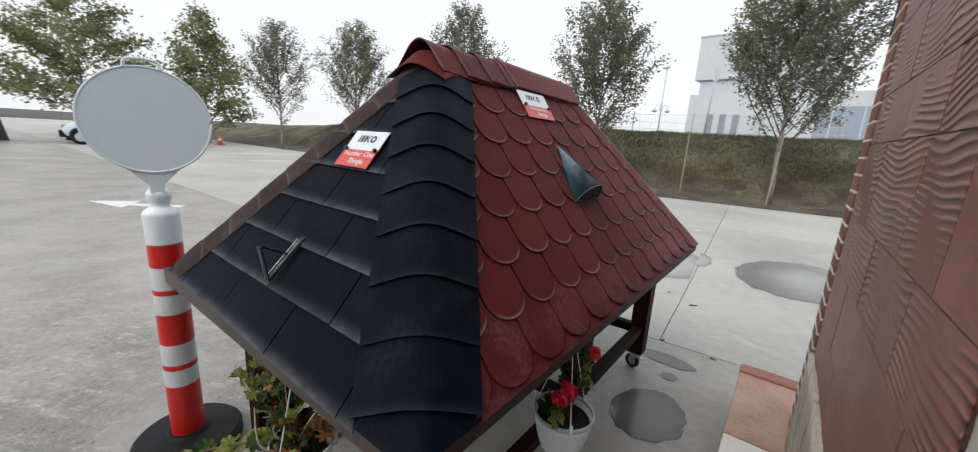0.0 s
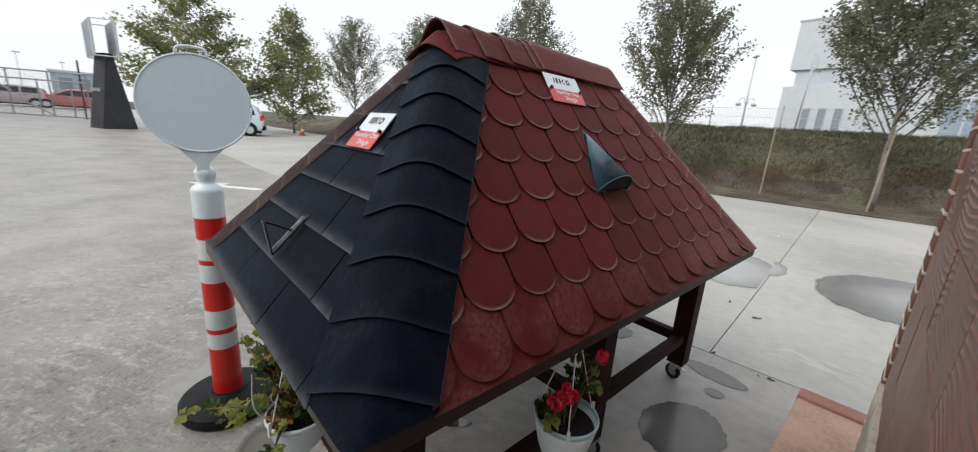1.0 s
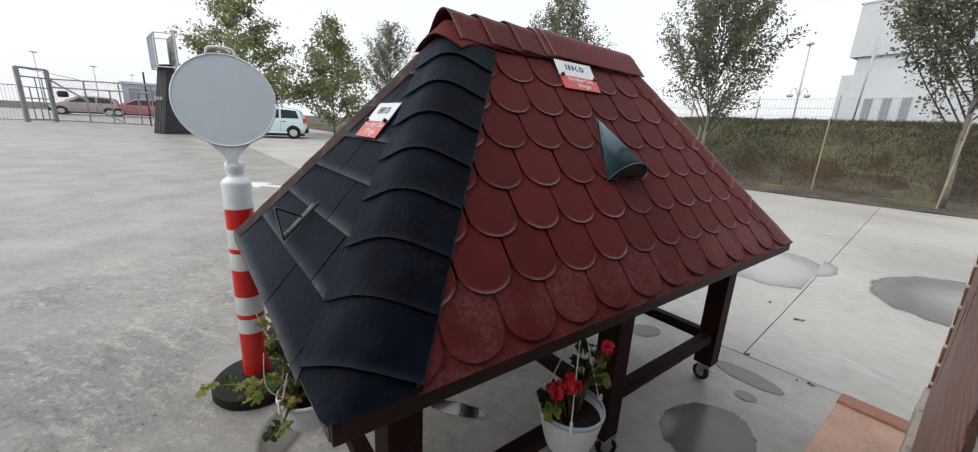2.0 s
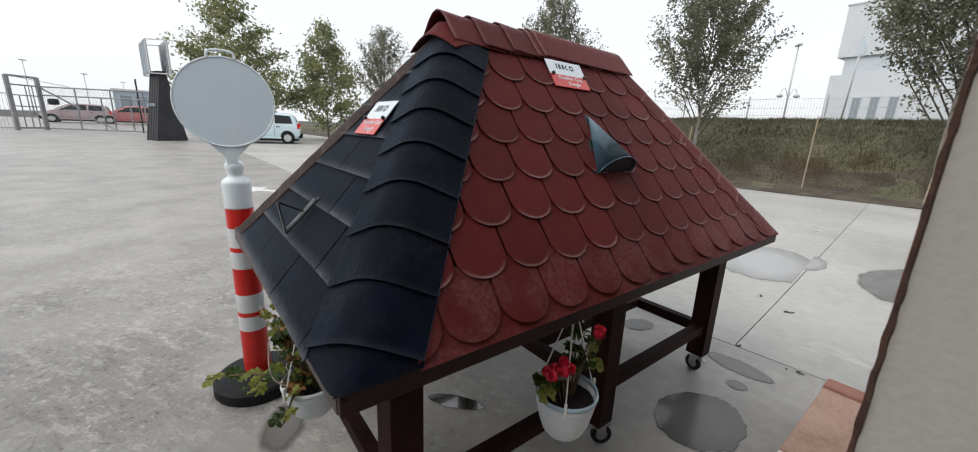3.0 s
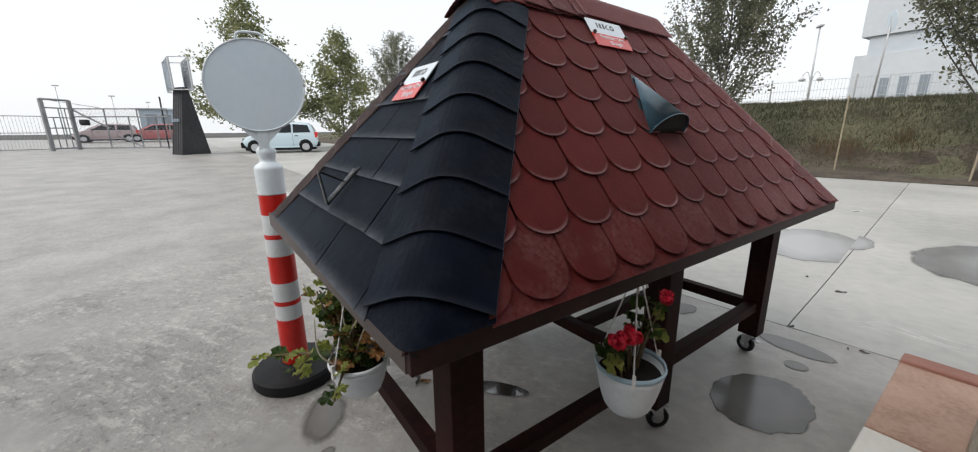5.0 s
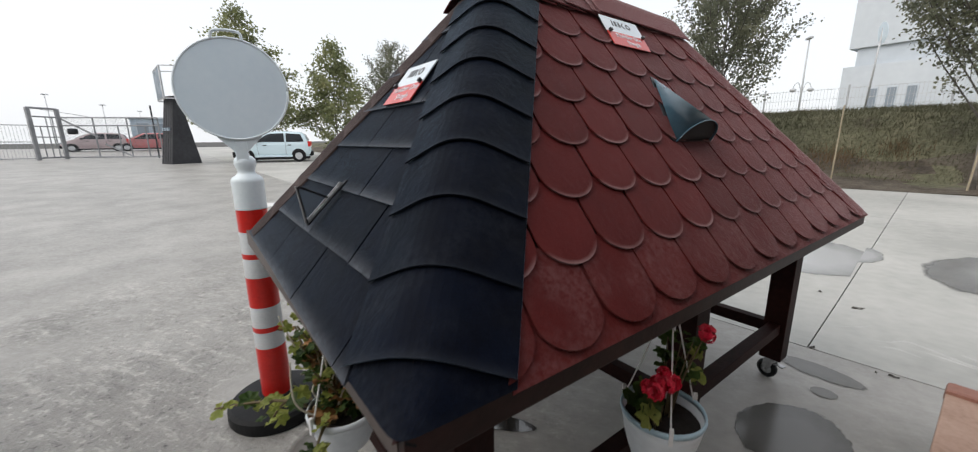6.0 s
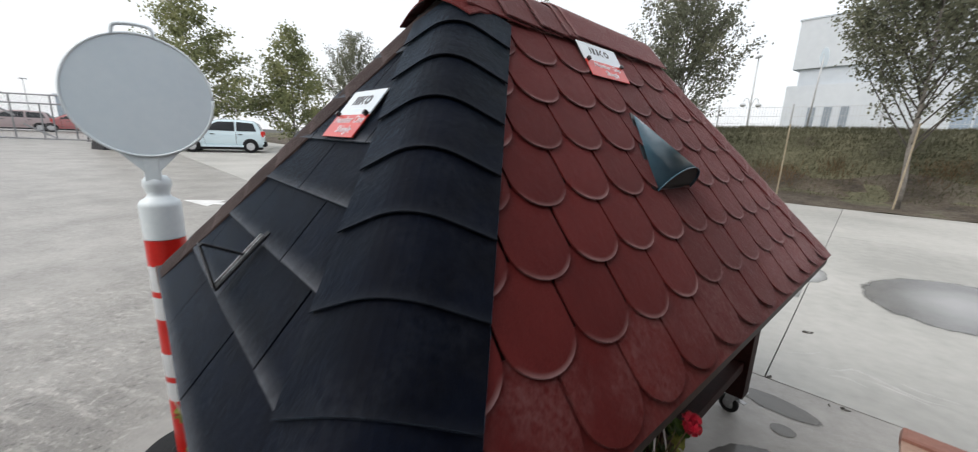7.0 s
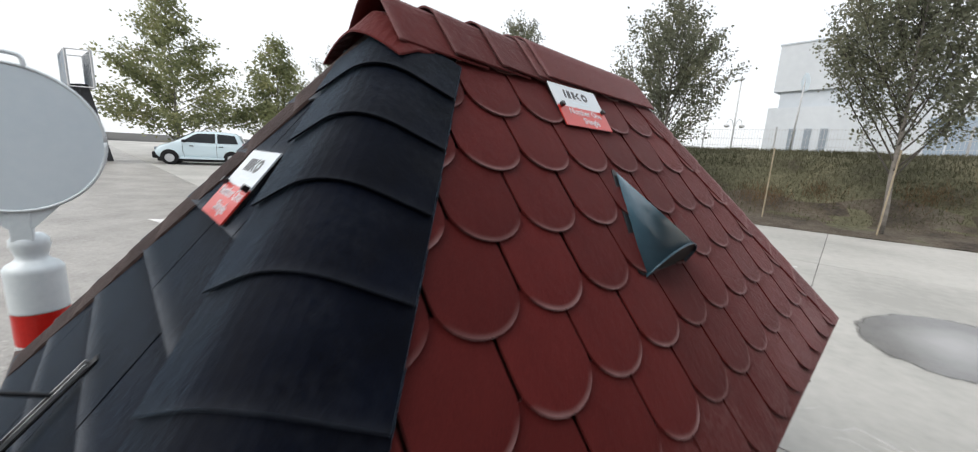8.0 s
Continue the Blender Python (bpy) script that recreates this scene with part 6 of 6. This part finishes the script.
# ---- far side of the yard: sign tower, gate, cars ----
def sign_tower():
    """A leaning wedge-shaped shaft with an open cage on top that holds two long panels."""
    ex, ey = Vector((0.127, 0.992, 0)), Vector((-0.992, 0.127, 0))
    foot = Vector((-19.47, 13.37, lie(-19.47, 13.37)))
    t = thing("sign_tower", Matrix.Translation(foot), "dark tapering sign tower with an open cage of panels on top", "sign tower")
    bm = bmesh.new()
    lo = [bm.verts.new(ex * a + ey * b + Vector((0, 0, -0.02))) for a, b in ((0, 0), (1.3, 0), (1.3, 0.87), (0, 0.87))]
    hi = [bm.verts.new(ex * a + ey * b + Vector((0, 0, 3.1))) for a, b in ((0.51, 0), (0.745, 0), (0.745, 0.75), (0.51, 0.75))]
    bm.faces.new(lo[::-1])
    bm.faces.new(hi)
    for i in range(4):
        bm.faces.new((lo[i], lo[(i + 1) % 4], hi[(i + 1) % 4], hi[i]))
    shaft = part("shaft", bm, TOWER_GREY, t)
    for i in range(3):
        part("bar_mark", box(-0.03, -0.05, -0.07, 0.03, 0.05, 0.07), PANEL_PALE, shaft, "", Matrix.Translation(ex * 0.255 + ey * (0.2 + 0.22 * i) + Vector((-0.03, -0.03, 1.6))))
    for i in range(4):
        part("cladding_seam", tube([lo_hi(ex, ey, 0, 0.12 + 0.21 * i, 0.0), lo_hi(ex, ey, 1, 0.1 + 0.18 * i, 3.08)], 0.012, 4), DARK_METAL, shaft)
    near, back, z0, z1 = (Vector((0.42, -0.12, 0)), Vector((1.11, 0.27, 0))), Vector((-1.85, 0.96, 0)), 2.92, 4.3
    for base in near:
        for d in (Vector(), back * 0.5, back):
            q = base + d
            part("frame_post", box(-0.03, -0.03, z0, 0.03, 0.03, z1), GALVANISED, t, "", Matrix.Translation(q))
        for zz in (z0, (z0 + z1) / 2, z1):
            part("frame_bar", tube([base + Vector((0, 0, zz)), base + back + Vector((0, 0, zz))], 0.025, 6), GALVANISED, t)
    for d in (Vector(), back):
        for zz in (z0, z1):
            part("frame_bar", tube([near[0] + d + Vector((0, 0, zz)), near[1] + d + Vector((0, 0, zz))], 0.025, 6), GALVANISED, t)
    side = Vector((back.y, -back.x, 0)).normalized() * 0.03
    for base, off, label in ((near[0], -side, "pale blue-grey sign panel"), (near[1], side, "grey ribbed sign panel")):
        bm = bmesh.new()
        a, b = base + off + back * 0.02, base + off + back * 0.98
        bm.faces.new([bm.verts.new(p) for p in (a + Vector((0, 0, z0 + 0.06)), b + Vector((0, 0, z0 + 0.06)), b + Vector((0, 0, z1 - 0.06)), a + Vector((0, 0, z1 - 0.06)))])
        bmesh.ops.solidify(bm, geom=bm.faces[:], thickness=0.02)
        panel = part("sign_panel", bm, PANEL_PALE, t, label)
        for k in range(5):
            q = base - off + back * (0.15 + 0.17 * k)
            part("panel_rib", box(-0.015, -0.015, z0 + 0.05, 0.015, 0.015, z1 - 0.05), GALVANISED, panel, "", Matrix.Translation(q))


def lo_hi(ex, ey, top, b, z):
    return ex * (0.5 if top else -0.008) + ey * b + Vector((0, 0, z))


sign_tower()


def gate():
    a, b, c = Vector((-28.64, 12.91)), Vector((-29.07, 14.23)), Vector((-24.6, 16.35))
    g = thing("sliding_gate", Matrix.Translation((0, 0, 0.47)), "grey steel sliding gate with a portal frame", "gate")
    for p in (a, b):
        part("portal_post", box(-0.08, -0.08, -0.02, 0.08, 0.08, 2.7, 0.01), GATE_STEEL, g, "", Matrix.Translation((p.x, p.y, 0)))
    for zz, r in ((2.68, 0.06), (2.25, 0.04), (1.75, 0.03), (1.2, 0.03), (0.12, 0.05)):
        part("portal_rung", tube([(a.x, a.y, zz), (b.x, b.y, zz)], r, 6), GATE_STEEL, g)
    for k in (0.3, 0.55, 0.78):
        q = a.lerp(b, k)
        part("portal_bar", tube([(q.x, q.y, 0.12), (q.x, q.y, 2.25 if k > 0.5 else 1.75)], 0.028, 6), GATE_STEEL, g)
    leafd = c - b
    for zz in (0.1, 1.82, 2.25):
        part("gate_bar", tube([(b.x, b.y, zz), (c.x, c.y, zz - 0.02)], 0.042, 6), GATE_STEEL, g)
    part("stay_cable", tube([(a.x, a.y, 2.68), (b.x + leafd.x * 0.3, b.y + leafd.y * 0.3, 2.3)], 0.014, 5), GATE_STEEL, g)
    part("gate_brace", tube([(b.x, b.y, 2.25), (b.x + leafd.x * 0.36, b.y + leafd.y * 0.36, 1.2)], 0.045, 6), GATE_STEEL, g)
    part("gate_brace", tube([(b.x + leafd.x * 0.42, b.y + leafd.y * 0.42, 0.8), (b.x + leafd.x * 0.68, b.y + leafd.y * 0.68, 0.12)], 0.04, 6), GATE_STEEL, g)
    for k, top in ((0.34, 2.25), (0.58, 1.82), (0.68, 2.25), (0.86, 1.82), (1.0, 2.23)):
        q = b + leafd * k
        part("gate_upright", tube([(q.x, q.y, 0.1), (q.x, q.y, top)], 0.04, 6), GATE_STEEL, g)
    bm = bmesh.new()
    for i in range(70):
        q = b + leafd * (i / 70)
        tube([(q.x, q.y, 0.12), (q.x, q.y, 2.2)], 0.005, 4, bm)
    part("gate_infill", bm, GATE_STEEL, g)
    part("control_box", lathe([(0.0, -0.17), (0.2, -0.15), (0.23, 0.0), (0.2, 0.15), (0.0, 0.17)], 16), DARK_METAL, g, "dark motor cover", Matrix.Translation((b.x + 0.62, b.y + 0.2, 1.5)))
    q = b + leafd * 0.95
    part("warning_mast", tube([(q.x, q.y, 0), (q.x - 0.15, q.y + 0.1, 2.9)], 0.045, 6), DARK_METAL, g)


gate()


def yard_fence():
    pts = [Vector((-28.9, 13.0)), Vector((-31.5, 6.0)), Vector((-33.5, -1.0))]
    f = thing("yard_fence", Matrix(), "grey wire fence beside the gate", "fence")
    for a, b in zip(pts, pts[1:]):
        for i in range(4):
            q = a.lerp(b, i / 4)
            part("post", box(-0.04, -0.04, 0, 0.04, 0.04, 1.9, 0.005), GATE_STEEL, f, "", Matrix.Translation((q.x, q.y, lie(q.x, q.y))))
        bm = bmesh.new()
        for k in range(60):
            q = a.lerp(b, k / 60)
            tube([(q.x, q.y, lie(q.x, q.y)), (q.x, q.y, lie(q.x, q.y) + 1.8)], 0.006, 4, bm)
        for zz in (0.1, 0.95, 1.8):
            tube([(a.x, a.y, lie(a.x, a.y) + zz), (b.x, b.y, lie(b.x, b.y) + zz)], 0.02, 5, bm)
        part("mesh_panel", bm, GATE_STEEL, f)


yard_fence()


CAR_STATIONS = [(-1.75, 0.55, 0.62, 0.3), (-1.7, 0.8, 0.7, 0.26), (-1.62, 1.0, 0.73, 0.25), (-1.48, 1.33, 0.745, 0.25), (-1.3, 1.44, 0.75, 0.25), (-0.8, 1.48, 0.75, 0.24), (-0.2, 1.485, 0.75, 0.24), (0.2, 1.45, 0.75, 0.24), (0.5, 1.29, 0.75, 0.24), (0.8, 1.1, 0.745, 0.24), (1.02, 0.97, 0.74, 0.25), (1.3, 0.89, 0.72, 0.25), (1.52, 0.8, 0.69, 0.26), (1.67, 0.68, 0.63, 0.28), (1.75, 0.52, 0.55, 0.32)]
BELT = 0.93


def car(x, y, heading, length, width, height, paint, label):
    """A small five-door hatchback, front along +x: one rounded shell, glass, door seams, wheels in dark arches, lights, bumpers."""
    c = thing("car", Matrix.Translation((x, y, lie(x, y))) @ Matrix.Rotation(radians(heading), 4, "Z") @ Matrix.Diagonal((length / 3.5, width / 1.5, height / 1.485, 1)), label, "car")

    def half(top, w, low):
        """Half a cross-section, from the middle of the top round to the middle of the floor."""
        if top > BELT + 0.02:
            lean = 0.2 * (top - BELT) / 0.555
            return [(0, top), (w - lean - 0.16, top - 0.008), (w - lean - 0.05, top - 0.045), (w - lean, top - 0.12 * (top - BELT) / 0.555 - 0.01), (w - 0.012, BELT), (w, BELT - 0.12), (w + 0.012, 0.58), (w, 0.42), (w - 0.05, low), (0, low)]
        return [(0, top), (w * 0.5, top - 0.006), (w * 0.8, top - 0.025), (w * 0.93, top - 0.06), (w * 0.985, top - 0.11), (w, top - 0.17), (w + 0.006, (top + low) / 2), (w, low + 0.14), (w - 0.05, low), (0, low)]

    bm = bmesh.new()
    rings = []
    for px, top, w, low in CAR_STATIONS:
        h = half(top, w, low)
        rings.append([bm.verts.new((px, yy, zz)) for yy, zz in h] + [bm.verts.new((px, -yy, zz)) for yy, zz in h[-2:0:-1]])
    for a, b in zip(rings, rings[1:]):
        for k in range(len(a)):
            bm.faces.new((a[k], a[(k + 1) % len(a)], b[(k + 1) % len(a)], b[k]))
    bm.faces.new(rings[0])
    bm.faces.new(rings[-1][::-1])
    part("body", bm, paint, c, smooth=True)

    def flank(pz):
        return 0.742 - 0.2 * max(0.0, (pz - BELT) / 0.555)

    for s in (-1, 1):
        for q in ([(-1.42, 0.97), (-1.3, 1.33), (-0.62, 1.375), (-0.62, 0.96)], [(-0.53, 0.96), (-0.53, 1.375), (0.1, 1.36), (0.28, 1.28), (0.72, 0.97)]):
            bm = bmesh.new()
            bm.faces.new([bm.verts.new((px, s * (flank(pz) + 0.012), pz)) for px, pz in q])
            bmesh.ops.solidify(bm, geom=bm.faces[:], thickness=0.012 * s)
            part("side_window", bm, CAR_GLASS, c)
        for px, lean in ((-0.575, 0.0), (0.62, 0.06)):
            part("door_seam", tube([(px, s * 0.757, 0.32), (px + lean, s * 0.765, 0.6), (px + lean, s * 0.748, 0.92)], 0.006, 5), DARK_METAL, c)
        part("sill", box(-0.85, s * 0.74 - 0.02, 0.24, 0.8, s * 0.74 + 0.025, 0.33, 0.01), paint, c)
        part("headlight", box(1.46, s * 0.5 - 0.12, 0.6, 1.7, s * 0.5 + 0.12, 0.72, 0.03), GLASS_DARK, c)
        part("tail_light", box(-1.72, s * 0.66 - 0.07, 0.72, -1.6, s * 0.66 + 0.075, 0.98, 0.015), POST_RED, c)
        for px in (-0.75, 0.35):
            part("door_handle", box(px - 0.08, s * 0.758 - 0.012, 0.79, px + 0.08, s * 0.758 + 0.014, 0.83, 0.004), DARK_METAL, c)
        part("side_mirror", box(0.55, s * 0.83 - 0.07, 0.95, 0.68, s * 0.83 + 0.06, 1.08, 0.025), DARK_METAL, c)
        for px in (-1.14, 1.16):
            # near-black disc on the flank paints the shade inside the arch
            part("wheel_arch", lathe([(0.0, -0.01), (0.325, -0.01), (0.325, 0.01), (0.0, 0.01)], 28), INSIDE, c, "", Matrix.Translation((px, s * 0.752, 0.31)) @ Matrix.Rotation(radians(90), 4, "X"))
            w = part("wheel", lathe([(0.12, -0.085), (0.26, -0.085), (0.275, -0.06), (0.275, 0.06), (0.26, 0.085), (0.12, 0.085)], 28), RUBBER, c, "", Matrix.Translation((px, s * 0.69, 0.275)) @ Matrix.Rotation(radians(90), 4, "X"))
            part("rim", lathe([(0.0, -0.09), (0.05, -0.1), (0.17, -0.092), (0.185, -0.07), (0.185, 0.07), (0.17, 0.092), (0.05, 0.1), (0.0, 0.09)], 20), GALVANISED, w)
    for name, (xa, za, ya), (xb, zb, yb) in (("windscreen", (0.27, 1.395, 0.5), (0.93, 1.03, 0.62)), ("rear_window", (-1.47, 1.33, 0.5), (-1.625, 1.03, 0.58))):
        o = 0.03 if name == "windscreen" else -0.02
        bm = bmesh.new()
        bm.faces.new([bm.verts.new(p) for p in ((xa + o, -ya, za + 0.012), (xa + o, ya, za + 0.012), (xb + o, yb, zb + 0.012), (xb + o, -yb, zb + 0.012))])
        bmesh.ops.solidify(bm, geom=bm.faces[:], thickness=0.012)
        part(name, bm, CAR_GLASS, c)
    part("front_bumper", box(1.5, -0.64, 0.24, 1.79, 0.64, 0.52, 0.06), RUBBER, c, "black plastic bumper")
    part("rear_bumper", box(-1.8, -0.7, 0.27, -1.58, 0.7, 0.5, 0.05), RUBBER, c, "black plastic bumper")
    part("aerial", tube([(0.1, 0.45, 1.44), (-0.05, 0.47, 1.72)], 0.008, 5), DARK_METAL, c)
    part("underbody", box(-1.6, -0.68, 0.13, 1.6, 0.68, 0.3), INSIDE, c)
    return c


car(-16.6, 16.55, 219.5, 3.5, 1.5, 1.52, CAR_WHITE, "small pale blue hatchback parked at the yard's edge")
car(-37.6, 23.6, 238, 4.0, 1.65, 1.45, CAR_RED, "red car parked behind the gate")
car(-39.3, 21.0, 236, 4.0, 1.65, 1.45, CAR_GREY, "grey car parked behind the gate")


def traffic_cone(x, y):
    c = thing("traffic_cone", Matrix.Translation((x, y, lie(x, y))), "small orange traffic cone on the yard", "traffic cone")
    part("cone_body", lathe([(0.13, 0.03), (0.025, 0.5), (0.0, 0.5)], 20), ORANGE, c, smooth=True)
    part("cone_base", box(-0.18, -0.18, 0, 0.18, 0.18, 0.03, 0.008), ORANGE, c)
    part("sleeve", lathe([(0.086, 0.24), (0.087, 0.24), (0.063, 0.35), (0.062, 0.35)], 20, loop=True), POST_WHITE, c)


traffic_cone(-14.9, 20.0)
for px, py, h in ((-67.8, 31.6, 6.4), (-65.6, 36.1, 5.4), (-76.6, 47.0, 5.6)):
    street_lamp(px, py, 0.0171 * 56 - 0.1, h, "grey lamp post far beyond the gate", False)


def far_building():
    """A low glazed building behind the gate: wall, flat roof, a row of tall panes between mullions."""
    s = thing("far_building", Matrix.Translation((-47.1, 28.1, 0.85)) @ Matrix.Rotation(radians(57.6), 4, "Z"), "low blue-grey glazed building far behind the gate", "building")
    part("wall", box(0.0, 0.0, 0, 4.2, 4.0, 2.9), PANEL_PALE, s)
    part("roof", box(-0.15, -0.2, 2.9, 4.35, 4.2, 3.05), FACADE_GREY, s)
    for i in range(3):
        w = part("window", box(0.4 + 1.2 * i, -0.05, 0.5, 1.45 + 1.2 * i, 0.0, 2.5), FACADE_GREY, s)
        part("pane", box(0.47 + 1.2 * i, -0.08, 0.57, 1.38 + 1.2 * i, -0.052, 2.43), GLASS_DARK, w)
    return s


far_building()


def unseen_wall():
    """A plain wall added out of view behind the walk, to block light from that side."""
    return tagged(part("wall_2", box(-7.0, -2.9, -0.02, 9.0, -2.6, 4.3), BEIGE), "plain beige wall added out of view to hold back light", "wall", kind="structure")


unseen_wall()
